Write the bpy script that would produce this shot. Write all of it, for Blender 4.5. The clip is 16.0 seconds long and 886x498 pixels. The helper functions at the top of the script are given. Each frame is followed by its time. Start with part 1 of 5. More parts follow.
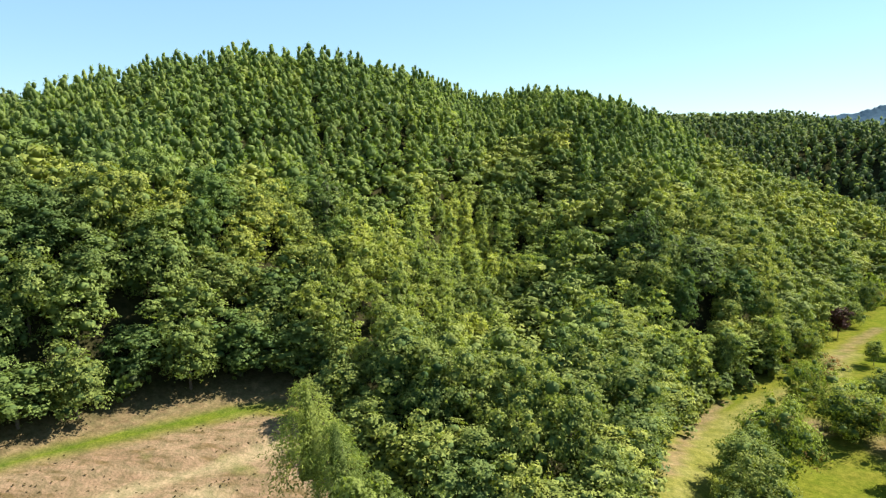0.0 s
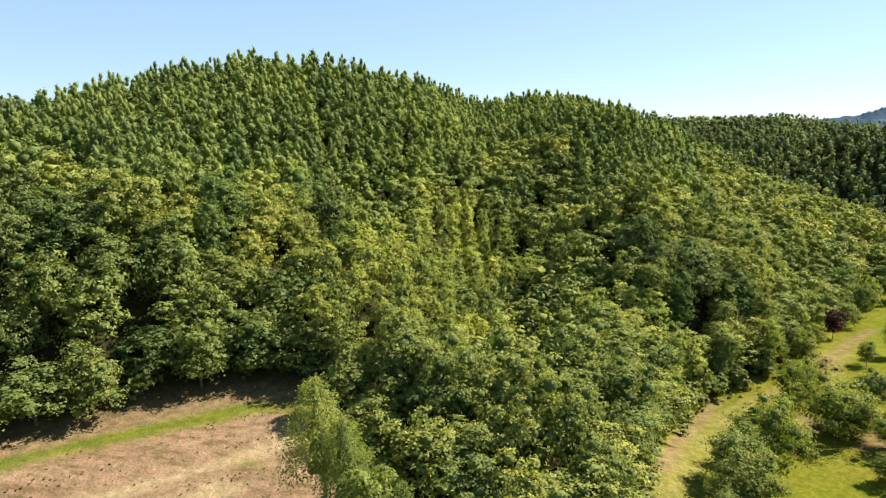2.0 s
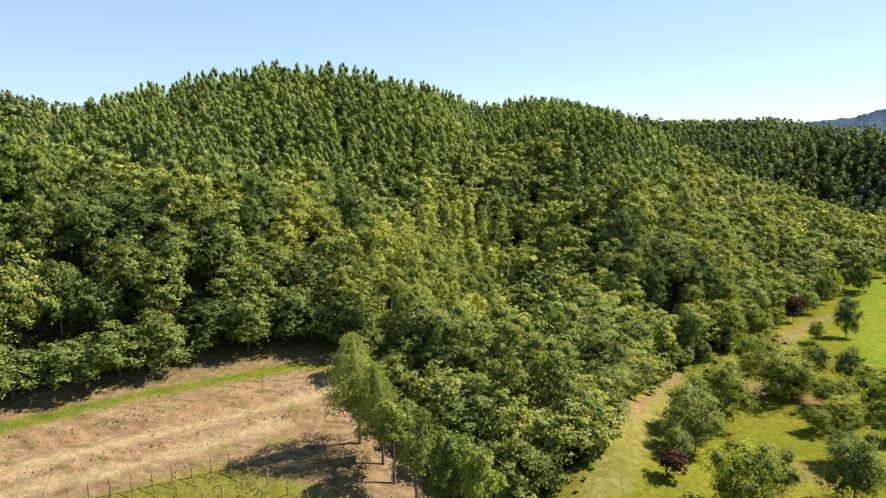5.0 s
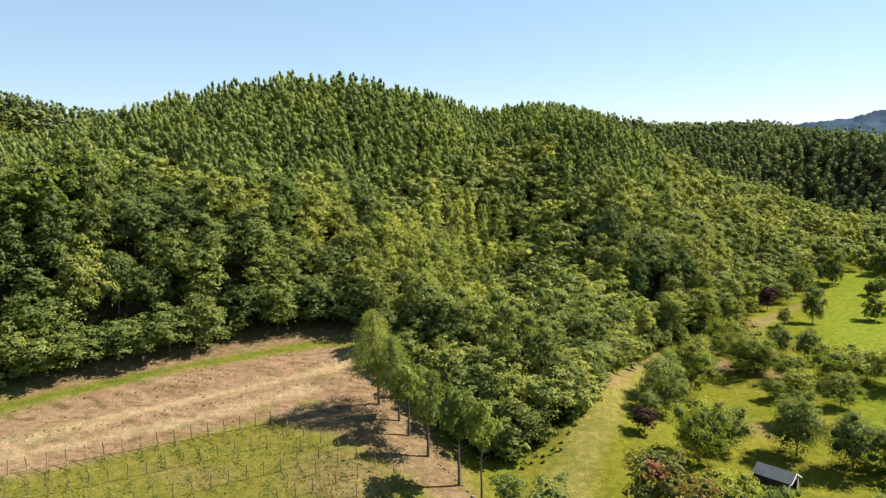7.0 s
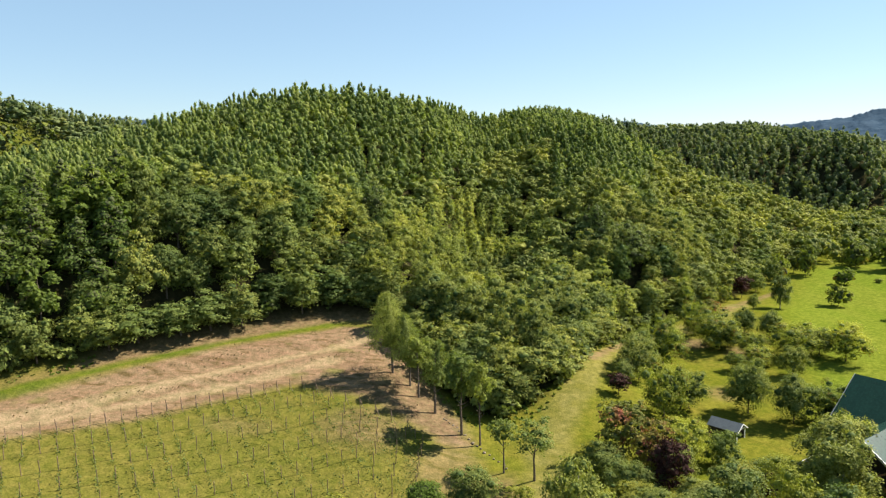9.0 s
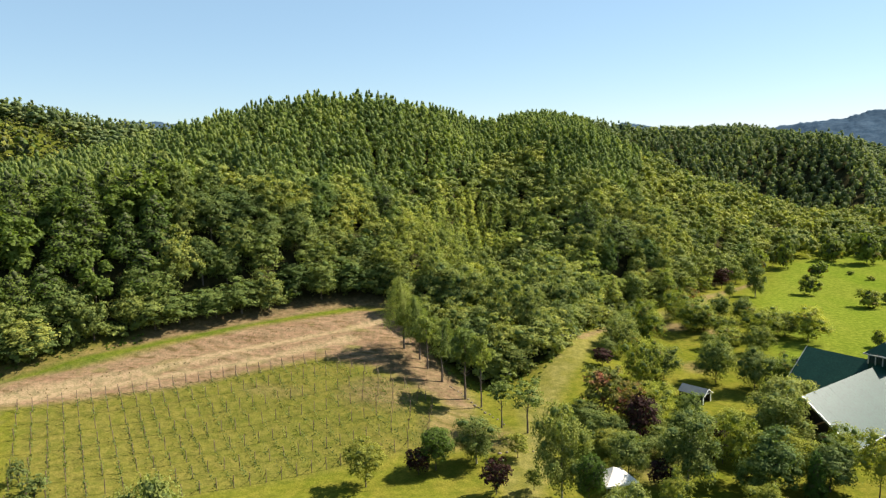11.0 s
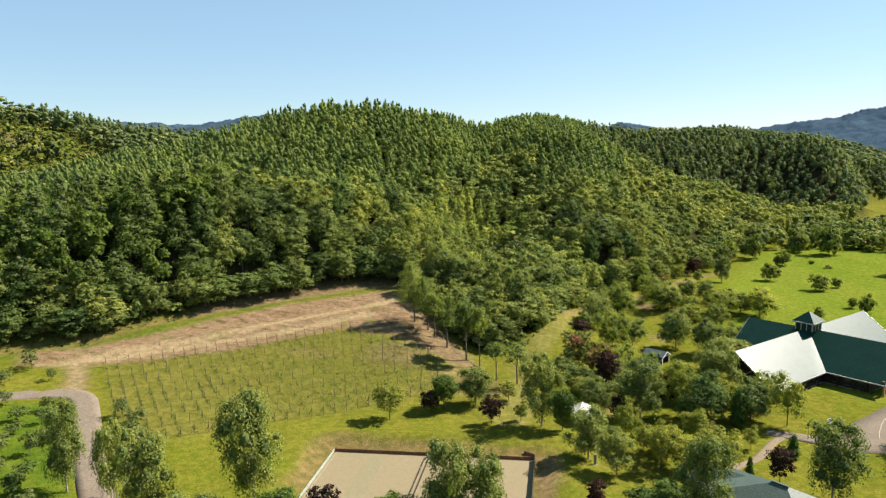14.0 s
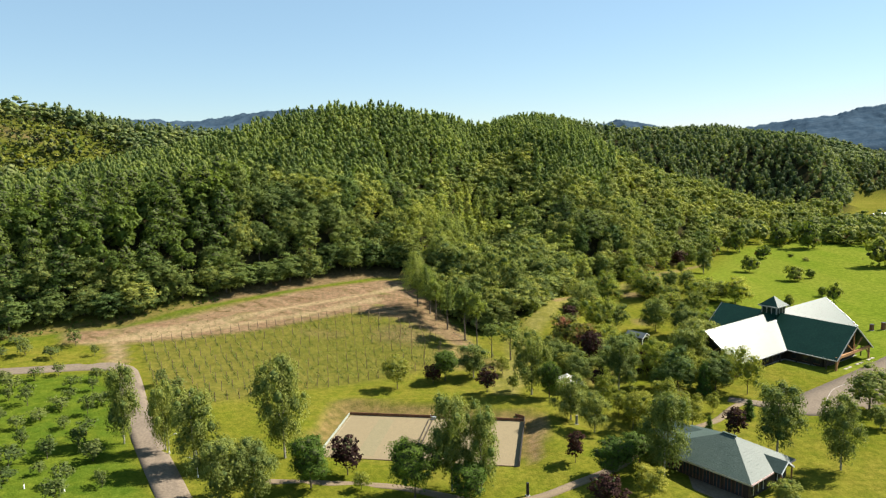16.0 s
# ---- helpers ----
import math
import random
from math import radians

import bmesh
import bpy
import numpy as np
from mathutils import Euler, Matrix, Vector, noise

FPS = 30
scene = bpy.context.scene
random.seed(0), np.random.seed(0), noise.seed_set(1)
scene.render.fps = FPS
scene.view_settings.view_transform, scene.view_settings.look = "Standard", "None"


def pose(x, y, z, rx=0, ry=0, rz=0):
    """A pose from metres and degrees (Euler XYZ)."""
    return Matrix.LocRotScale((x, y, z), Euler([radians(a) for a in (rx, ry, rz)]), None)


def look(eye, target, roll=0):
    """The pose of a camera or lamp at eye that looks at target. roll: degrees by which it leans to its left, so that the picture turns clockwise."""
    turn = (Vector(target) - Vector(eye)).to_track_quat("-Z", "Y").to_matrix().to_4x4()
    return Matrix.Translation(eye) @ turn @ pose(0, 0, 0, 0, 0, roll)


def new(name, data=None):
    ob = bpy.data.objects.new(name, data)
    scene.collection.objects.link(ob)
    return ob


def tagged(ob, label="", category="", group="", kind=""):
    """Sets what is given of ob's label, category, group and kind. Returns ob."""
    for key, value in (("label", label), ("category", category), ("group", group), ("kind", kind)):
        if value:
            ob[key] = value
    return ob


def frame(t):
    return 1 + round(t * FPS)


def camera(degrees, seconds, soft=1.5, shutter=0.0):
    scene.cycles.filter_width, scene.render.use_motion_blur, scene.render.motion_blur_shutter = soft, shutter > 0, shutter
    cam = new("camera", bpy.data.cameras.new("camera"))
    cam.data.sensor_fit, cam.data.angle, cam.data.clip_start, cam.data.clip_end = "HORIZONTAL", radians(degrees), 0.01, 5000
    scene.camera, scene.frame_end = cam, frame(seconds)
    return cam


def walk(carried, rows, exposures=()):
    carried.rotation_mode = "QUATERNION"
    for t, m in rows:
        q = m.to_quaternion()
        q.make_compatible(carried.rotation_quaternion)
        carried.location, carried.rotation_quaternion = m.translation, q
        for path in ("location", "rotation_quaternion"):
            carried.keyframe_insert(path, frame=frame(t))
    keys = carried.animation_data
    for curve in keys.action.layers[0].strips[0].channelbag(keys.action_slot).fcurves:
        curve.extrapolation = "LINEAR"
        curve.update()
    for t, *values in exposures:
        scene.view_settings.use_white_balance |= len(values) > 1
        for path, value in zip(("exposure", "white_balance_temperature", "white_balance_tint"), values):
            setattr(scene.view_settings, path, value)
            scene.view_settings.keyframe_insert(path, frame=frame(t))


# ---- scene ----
cam = camera(64.4, 16.0, 1.3)

PATH = [
    (0, (-0.14, 124.101, 46.02), (-0.264, 126.076, 45.725), -0.9),
    (0.5, (-0.073, 124.226, 46.535), (-0.199, 126.2, 46.243), -0.9),
    (1, (-0.036, 123.946, 46.595), (-0.163, 125.921, 46.308), -0.9),
    (1.5, (-0.013, 122.802, 46.549), (-0.142, 124.777, 46.262), -0.9),
    (2, (0.043, 120.859, 46.567), (-0.086, 122.834, 46.28), -1.0),
    (2.5, (0.12, 118.226, 46.688), (-0.01, 120.2, 46.398), -1.0),
    (3, (0.016, 115.293, 46.705), (-0.113, 117.267, 46.414), -0.9),
    (3.5, (-0.004, 112.076, 46.836), (-0.132, 114.051, 46.546), -0.9),
    (4, (-0.219, 108.455, 46.966), (-0.344, 110.43, 46.677), -0.8),
    (6.5, (-0.217, 87.385, 48.049), (-0.34, 89.361, 47.763), -0.7),
    (7, (-0.247, 83.048, 48.154), (-0.369, 85.024, 47.869), -0.8),
    (7.5, (-0.047, 78.232, 48.255), (-0.17, 80.208, 47.972), -0.9),
    (8, (0.051, 73.399, 48.497), (-0.072, 75.375, 48.215), -1.0),
    (8.5, (0.289, 68.46, 48.674), (0.165, 70.436, 48.394), -1.2),
    (9, (0.511, 63.189, 49.022), (0.386, 65.165, 48.741), -1.2),
    (11.5, (0.146, 39.82, 49.444), (0.026, 41.797, 49.168), -1.4),
    (12, (0.018, 34.943, 49.678), (-0.099, 36.92, 49.401), -1.4),
    (12.5, (0.199, 29.943, 50.001), (0.082, 31.92, 49.723), -1.4),
    (13, (0.279, 25.09, 50.16), (0.163, 27.067, 49.883), -1.5),
    (13.5, (0.351, 20.204, 50.459), (0.235, 22.181, 50.181), -1.5),
    (14, (0.432, 15.291, 50.658), (0.316, 17.268, 50.38), -1.5),
    (14.5, (0.564, 10.377, 50.93), (0.448, 12.354, 50.651), -1.5),
    (15, (0.486, 5.631, 51.154), (0.373, 7.608, 50.874), -1.5),
    (15.5, (0.588, 1.375, 51.377), (0.476, 3.351, 51.091), -1.5),
    (16, (0.685, -1.885, 51.498), (0.574, 0.092, 51.211), -1.4),
]
walk(cam, [(t, look(eye, target, roll)) for t, eye, target, roll in PATH], 
     [(0, 1.62, 6250, 3), (0.5, 1.63, 6420, 7), (1.0, 1.60, 6600, 10), (1.5, 1.59, 6760, 13), (4, 1.56, 6760, 13), (7, 1.48, 6750, 13), (9, 1.44, 6710, 11), (12, 1.41, 6680, 10), (16, 1.38, 6650, 8)])

# ---- light ----
SUN_EL, SUN_AZ = radians(43), radians(64)
world = bpy.data.worlds.new("world")
scene.world = world
world.use_nodes = True
wn = world.node_tree.nodes
sky = wn.new("ShaderNodeTexSky")
sky.sky_type, sky.sun_disc = "NISHITA", False
sky.sun_elevation, sky.sun_rotation = SUN_EL, SUN_AZ
sky.air_density, sky.dust_density, sky.ozone_density = 0.9, 0.05, 2.2
wn["Background"].inputs["Strength"].default_value = 0.057
haze = wn.new("ShaderNodeMix")
haze.data_type, haze.blend_type = "RGBA", "MIX"
haze.inputs["Factor"].default_value = 0.45
haze.inputs[7].default_value = (2.95, 4.85, 6.5, 1)
world.node_tree.links.new(sky.outputs[0], haze.inputs[6])
calm = wn.new("ShaderNodeMix")
calm.data_type, calm.blend_type = "RGBA", "DARKEN"
calm.inputs["Factor"].default_value = 1.0
calm.inputs[7].default_value = (5.9, 6.7, 7.2, 1)
world.node_tree.links.new(haze.outputs[2], calm.inputs[6])
world.node_tree.links.new(calm.outputs[2], wn["Background"].inputs["Color"])
sun_data = bpy.data.lights.new("sun", "SUN")
sun_data.energy, sun_data.angle, sun_data.color = 5.7, radians(0.5), (1.0, 0.92, 0.835)
sun = new("sun", sun_data)
SUN_DIR = Vector((math.sin(SUN_AZ) * math.cos(SUN_EL), math.cos(SUN_AZ) * math.cos(SUN_EL), math.sin(SUN_EL)))
sun.matrix_basis = look(SUN_DIR * 300, (0, 0, 0))

rng = np.random.default_rng(7)

# ---- materials ----


def material(name, rough=0.8, metal=0.0, spec=0.3):
    m = bpy.data.materials.new(name)
    m.use_nodes = True
    p = m.node_tree.nodes["Principled BSDF"]
    p.inputs["Roughness"].default_value = rough
    p.inputs["Metallic"].default_value = metal
    p.inputs["Specular IOR Level"].default_value = spec
    return m, m.node_tree.nodes, m.node_tree.links, p


def mix(nodes, links, fac, a, b, mode="MIX"):
    """A colour mix; fac, a and b are sockets or values."""
    n = nodes.new("ShaderNodeMix")
    n.data_type, n.blend_type = "RGBA", mode
    for i, v in ((0, fac), (6, a), (7, b)):
        if isinstance(v, (int, float)):
            n.inputs[i].default_value = v
        elif isinstance(v, tuple):
            n.inputs[i].default_value = (*v, 1)
        else:
            links.new(v, n.inputs[i])
    return n.outputs[2]


def noise_fac(nodes, links, scale, detail=4, lo=0.35, hi=0.65, stretch=None, coords="Object"):
    """A noise in metres, stretched to 0..1 between lo and hi."""
    tc = nodes.new("ShaderNodeTexCoord")
    out = tc.outputs[coords]
    if stretch:
        mp = nodes.new("ShaderNodeMapping")
        mp.inputs["Rotation"].default_value = (0, 0, radians(stretch[0]))
        mp.inputs["Scale"].default_value = stretch[1:]
        links.new(out, mp.inputs[0])
        out = mp.outputs[0]
    n = nodes.new("ShaderNodeTexNoise")
    n.inputs["Scale"].default_value, n.inputs["Detail"].default_value = scale, detail
    links.new(out, n.inputs["Vector"])
    r = nodes.new("ShaderNodeMapRange")
    r.inputs["From Min"].default_value, r.inputs["From Max"].default_value = lo, hi
    links.new(n.outputs[0], r.inputs["Value"])
    return r.outputs[0]


def attr(nodes, name):
    a = nodes.new("ShaderNodeAttribute")
    a.attribute_name = name
    return a.outputs["Fac"]


def add_bump(nodes, links, p, fac, strength, dist):
    b = nodes.new("ShaderNodeBump")
    b.inputs["Strength"].default_value, b.inputs["Distance"].default_value = strength, dist
    links.new(fac, b.inputs["Height"])
    links.new(b.outputs[0], p.inputs["Normal"])


def plain(name, a, b, scale, rough=0.8, metal=0.0, spec=0.3, bump=0.0, stretch=None):
    """Two tones mixed by coarse and fine noise."""
    m, n, l, p = material(name, rough, metal, spec)
    f1, f2 = noise_fac(n, l, scale, stretch=stretch), noise_fac(n, l, scale * 7, 3)
    c = mix(n, l, f1, a, b)
    c = mix(n, l, 0.35, c, mix(n, l, f2, tuple(v * 0.6 for v in a), tuple(min(1, v * 1.35) for v in b)))
    l.new(c, p.inputs["Base Color"])
    if bump:
        add_bump(n, l, p, f2, 0.6, bump)
    return m


def leaf(name, a, b, through_light=0.3, dry=None, turned=(0.56, 0.68)):
    """Foliage: tone by tree (tint, object), by clump and by leaf, with light coming through."""
    m, n, l, p = material(name, 0.75, 0, 0.08)
    info = n.new("ShaderNodeObjectInfo")
    geo = n.new("ShaderNodeNewGeometry")
    add = n.new("ShaderNodeMath")
    l.new(info.outputs["Random"], add.inputs[0])
    l.new(attr(n, "tint"), add.inputs[1])
    fr = n.new("ShaderNodeMath")
    fr.operation = "FRACT"
    l.new(add.outputs[0], fr.inputs[0])
    c = mix(n, l, fr.outputs[0], a, b)
    c = mix(n, l, noise_fac(n, l, 0.5, 2), mix(n, l, 0.5, c, tuple(v * 0.8 for v in a)), c)
    odd = n.new("ShaderNodeMath")
    odd.operation = "MULTIPLY"
    odd.inputs[1].default_value = 7.31
    l.new(fr.outputs[0], odd.inputs[0])
    odd2 = n.new("ShaderNodeMath")
    odd2.operation = "FRACT"
    l.new(odd.outputs[0], odd2.inputs[0])
    tone = mix(n, l, odd2.outputs[0], (0.7, 0.76, 0.78), (1.17, 1.13, 1.02))
    c = mix(n, l, 1.0, c, tone, "MULTIPLY")
    # Broad random tone patches: gully and slope shade put into the colour.
    slope_shade = n.new("ShaderNodeTexNoise")
    slope_shade.inputs["Scale"].default_value, slope_shade.inputs["Detail"].default_value = 0.035, 3
    l.new(geo.outputs["Position"], slope_shade.inputs["Vector"])
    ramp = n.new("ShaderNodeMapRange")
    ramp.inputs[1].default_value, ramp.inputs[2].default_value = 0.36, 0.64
    l.new(slope_shade.outputs[0], ramp.inputs[0])
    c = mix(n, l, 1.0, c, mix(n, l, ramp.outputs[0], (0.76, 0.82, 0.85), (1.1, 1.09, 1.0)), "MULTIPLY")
    c = mix(n, l, geo.outputs["Random Per Island"], mix(n, l, 1.0, c, (0.76, 0.8, 0.78), "MULTIPLY"), mix(n, l, 1.0, c, (1.18, 1.16, 1.1), "MULTIPLY"))
    if dry:
        c = mix(n, l, noise_fac(n, l, 0.35, 2, *turned), c, dry)
    l.new(c, p.inputs["Base Color"])
    tr = n.new("ShaderNodeBsdfTranslucent")
    l.new(mix(n, l, 1.0, c, (1.25, 1.35, 0.6), "MULTIPLY"), tr.inputs["Color"])
    ms = n.new("ShaderNodeMixShader")
    ms.inputs[0].default_value = through_light
    l.new(p.outputs[0], ms.inputs[1])
    l.new(tr.outputs[0], ms.inputs[2])
    l.new(ms.outputs[0], n["Material Output"].inputs[0])
    return m


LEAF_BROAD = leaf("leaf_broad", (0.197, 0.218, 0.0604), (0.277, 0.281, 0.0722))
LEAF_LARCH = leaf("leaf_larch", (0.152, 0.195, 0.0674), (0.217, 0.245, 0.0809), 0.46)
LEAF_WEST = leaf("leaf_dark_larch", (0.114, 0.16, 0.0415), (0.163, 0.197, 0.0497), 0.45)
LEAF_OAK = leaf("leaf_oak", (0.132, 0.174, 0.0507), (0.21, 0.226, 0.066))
# Also fills crown cores and hollows, as gap and slope shade in colour.
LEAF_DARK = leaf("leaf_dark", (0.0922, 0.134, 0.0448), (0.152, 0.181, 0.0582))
# Far woods: haze-blue put into the leaf colours of larch and mixed crowns.
LEAF_LARCH_HAZED = leaf("leaf_larch_hazed", (0.123, 0.156, 0.0743), (0.175, 0.194, 0.0878), 0.45)
LEAF_MIXED_HAZED = leaf("leaf_mixed_hazed", (0.121, 0.159, 0.0676), (0.195, 0.206, 0.0853))
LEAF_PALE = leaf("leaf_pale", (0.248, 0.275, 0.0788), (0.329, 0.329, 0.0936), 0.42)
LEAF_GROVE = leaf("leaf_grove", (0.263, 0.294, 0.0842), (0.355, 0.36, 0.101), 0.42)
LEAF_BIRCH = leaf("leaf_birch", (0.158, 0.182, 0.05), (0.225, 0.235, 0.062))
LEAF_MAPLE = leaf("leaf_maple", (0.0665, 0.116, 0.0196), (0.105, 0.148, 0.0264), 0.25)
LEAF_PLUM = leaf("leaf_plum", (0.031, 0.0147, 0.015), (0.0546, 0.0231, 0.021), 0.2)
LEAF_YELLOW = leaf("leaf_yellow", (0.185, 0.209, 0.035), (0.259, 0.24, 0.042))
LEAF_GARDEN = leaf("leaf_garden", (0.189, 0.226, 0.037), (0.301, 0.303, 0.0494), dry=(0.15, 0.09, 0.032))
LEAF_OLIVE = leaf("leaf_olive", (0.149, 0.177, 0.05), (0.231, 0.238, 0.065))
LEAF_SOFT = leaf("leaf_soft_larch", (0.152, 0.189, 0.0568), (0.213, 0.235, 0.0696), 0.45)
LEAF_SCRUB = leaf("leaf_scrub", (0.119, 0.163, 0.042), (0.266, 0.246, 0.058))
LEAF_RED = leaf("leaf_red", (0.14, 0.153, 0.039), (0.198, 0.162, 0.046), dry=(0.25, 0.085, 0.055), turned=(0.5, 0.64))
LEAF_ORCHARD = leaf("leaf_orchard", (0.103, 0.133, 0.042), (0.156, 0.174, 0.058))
# Near-black crown cores: shade in leaf gaps put into the colour.
CORE_SHADE = plain("crown_core_shade", (0.035, 0.045, 0.015), (0.062, 0.074, 0.023), 1.5, 0.95)
BARK = plain("bark", (0.069, 0.05, 0.035), (0.115, 0.092, 0.069), 3, 0.9, bump=0.02)
BARK_BIRCH = plain("birch_bark", (0.4, 0.38, 0.34), (0.16, 0.14, 0.12), 2.5, 0.8, stretch=(0, 1, 1, 3))
WOOD_POST = plain("weathered_post", (0.115, 0.073, 0.042), (0.162, 0.115, 0.077), 4, 0.85)
BOARD = plain("brown_board", (0.131, 0.054, 0.027), (0.185, 0.085, 0.046), 1.2, 0.75, stretch=(0, 1, 1, 6))
TIMBER = plain("timber", (0.277, 0.139, 0.054), (0.347, 0.193, 0.085), 2, 0.6)
DARK_WALL = plain("dark_boards", (0.015, 0.012, 0.009), (0.035, 0.025, 0.019), 1.5, 0.7, stretch=(0, 5, 5, 1))
ROOF_GREEN = plain("green_metal_roof", (0.006, 0.032, 0.022), (0.009, 0.04, 0.027), 0.4, 0.4, 0.0, 0.13)
ROOF_SLATE = plain("grey_green_shingle", (0.037, 0.06, 0.048), (0.05, 0.074, 0.06), 0.7, 0.6, 0, 0.28, bump=0.01)
ROOF_SHED = plain("shed_roof", (0.054, 0.069, 0.077), (0.077, 0.092, 0.1), 1, 0.5, 0, 0.4)
WHITE = plain("white_paint", (0.75, 0.75, 0.73), (0.82, 0.82, 0.8), 1, 0.5)
CANVAS = plain("white_canvas", (0.5, 0.47, 0.41), (0.58, 0.55, 0.49), 0.8, 0.8)
ASPHALT = plain("worn_asphalt", (0.12, 0.097, 0.072), (0.142, 0.115, 0.086), 0.35, 0.95, spec=0.1, bump=0.006)
GRAVEL = plain("pale_gravel", (0.127, 0.096, 0.058), (0.162, 0.123, 0.077), 0.8, 0.95, bump=0.02)
COURT = plain("court_sand", (0.158, 0.127, 0.071), (0.169, 0.137, 0.077), 1.1, 0.95)
FADED_PAINT = plain("faded_paint", (0.308, 0.285, 0.254), (0.2, 0.169, 0.139), 1.5, 0.85)
COURT_WORN = plain("worn_court", (0.145, 0.126, 0.069), (0.158, 0.137, 0.077), 1.1, 0.95)
COURT_LINE = plain("faded_line", (0.231, 0.2, 0.146), (0.277, 0.239, 0.177), 0.6, 0.9)
COURT_EDGE = plain("pale_green_edge", (0.2, 0.231, 0.185), (0.262, 0.285, 0.231), 0.8, 0.7)
METAL = plain("grey_metal", (0.35, 0.36, 0.36), (0.45, 0.46, 0.46), 2, 0.45, 0.6)
DARK_METAL = plain("dark_metal", (0.02, 0.02, 0.022), (0.035, 0.035, 0.04), 2, 0.5, 0.4)
APRON = plain("pale_stone", (0.231, 0.2, 0.169), (0.323, 0.285, 0.246), 0.8, 0.9, bump=0.02)
GLASS = plain("window_glass", (0.02, 0.025, 0.03), (0.03, 0.035, 0.04), 0.5, 0.08, 0, 0.6)
STONE = plain("grey_stone", (0.193, 0.185, 0.169), (0.277, 0.269, 0.246), 1.2, 0.9, bump=0.02)
FIELD_STONE = plain("earthy_stone", (0.108, 0.089, 0.065), (0.162, 0.135, 0.1), 2.0, 0.95, bump=0.02)
# No air in between: the distance haze is put into this blue.
MOUNTAIN_HAZED = plain("far_mountain_hazed", (0.02, 0.038, 0.06), (0.042, 0.066, 0.092), 0.02, 0.95, spec=0.0)
VINE = leaf("leaf_vine", (0.1, 0.131, 0.039), (0.146, 0.169, 0.05))
TUFT_DRY = leaf("dry_tuft", (0.131, 0.089, 0.042), (0.193, 0.135, 0.065), 0.2)
TUFT_GREEN = leaf("green_tuft", (0.069, 0.108, 0.019), (0.1, 0.131, 0.023), 0.2)


def ground_material():
    m, n, l, p = material("ground", 1.0, 0, 0.0)
    big, mid, fine = noise_fac(n, l, 0.045, 3), noise_fac(n, l, 0.3, 4), noise_fac(n, l, 3.0, 3, 0.3, 0.7)
    lawn = mix(n, l, big, (0.09, 0.103, 0.01), (0.119, 0.119, 0.016))
    lawn = mix(n, l, mid, lawn, mix(n, l, 1.0, lawn, (1.12, 1.0, 1.2), "MULTIPLY"))
    lawn = mix(n, l, attr(n, "lush"), lawn, mix(n, l, mid, (0.054, 0.085, 0.009), (0.081, 0.104, 0.011)))
    bright = mix(n, l, noise_fac(n, l, 0.06, 4, stretch=(35, 1, 0.25, 1)), (0.096, 0.13, 0.013), (0.126, 0.144, 0.019))
    lawn = mix(n, l, attr(n, "meadow"), lawn, bright)
    mown = mix(n, l, mid, (0.132, 0.122, 0.026), (0.166, 0.146, 0.043))
    lawn = mix(n, l, attr(n, "mown"), lawn, mown)
    dry = mix(n, l, noise_fac(n, l, 0.5, 4), (0.154, 0.109, 0.042), (0.115, 0.092, 0.028))
    lawn = mix(n, l, attr(n, "dry"), lawn, dry)
    streak = noise_fac(n, l, 0.22, 5, 0.35, 0.68, stretch=(-32, 0.35, 2.2, 1))
    soil = mix(n, l, streak, (0.159, 0.099, 0.057), (0.206, 0.139, 0.081))
    soil = mix(n, l, noise_fac(n, l, 0.55, 5, 0.52, 0.66, stretch=(-32, 0.5, 1.6, 1)), soil, (0.113, 0.075, 0.035))
    soil = mix(n, l, noise_fac(n, l, 0.12, 4, 0.58, 0.7), soil, (0.128, 0.113, 0.039))
    soil = mix(n, l, attr(n, "litter"), soil, mix(n, l, noise_fac(n, l, 0.9, 5), (0.115, 0.075, 0.042), (0.173, 0.123, 0.065)))
    soil = mix(n, l, attr(n, "trodden"), soil, (0.254, 0.189, 0.104))
    c = mix(n, l, attr(n, "soil"), lawn, soil)
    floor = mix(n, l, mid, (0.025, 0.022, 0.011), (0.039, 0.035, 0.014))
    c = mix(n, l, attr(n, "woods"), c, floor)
    tuft = noise_fac(n, l, 0.85, 5, 0.38, 0.64)
    c = mix(n, l, tuft, mix(n, l, 1.0, c, (0.74, 0.8, 0.76), "MULTIPLY"), mix(n, l, 1.0, c, (1.1, 1.08, 1.12), "MULTIPLY"))
    c = mix(n, l, fine, mix(n, l, 1.0, c, (0.7, 0.74, 0.7), "MULTIPLY"), mix(n, l, 1.0, c, (1.08, 1.07, 1.1), "MULTIPLY"))
    l.new(c, p.inputs["Base Color"])
    add_bump(n, l, p, fine, 0.5, 0.09)
    return m


GROUND = ground_material()

# ---- terrain ----
HILLS = [(-285, 428, 52, 40, 11.0), (-55, 305, 34, 40, 23.7), (-95, 290, 40, 45, 15.1), (-150, 225, 40, 40, 5.5), (-140, 300, 45, 45, 4.8), (-20, 360, 35, 40, 28.2),
         (5, 430, 40, 50, 4.6), (42, 570, 60, 70, 52), (110, 620, 60, 70, 23.4), (190, 650, 60, 70, 23.8), (280, 690, 70, 80, 21),
         (380, 700, 80, 90, 31), (208, 548, 20, 42, -13), (182, 520, 14, 28, -5), (255, 600, 22, 45, -4), (118, 545, 16, 40, -5), (-85, 205, 30, 22, 12.9), (-40, 235, 30, 22, 6.3), (80, 420, 35, 45, 23.9)]
HILLS += [(140, 500, 45, 50, 8.8), (-340, 470, 70, 80, 48), (-200, 500, 60, 70, 19.3), (4, 208, 16, 12, 4.1), (-120, 165, 25, 18, 13.4),
          (-90, 480, 70, 70, 19.6), (220, 560, 50, 60, 28.4), (48, 298, 20, 25, 18.9), (-10, 310, 25, 30, 6.5), (15, 420, 30, 30, 33.5)]
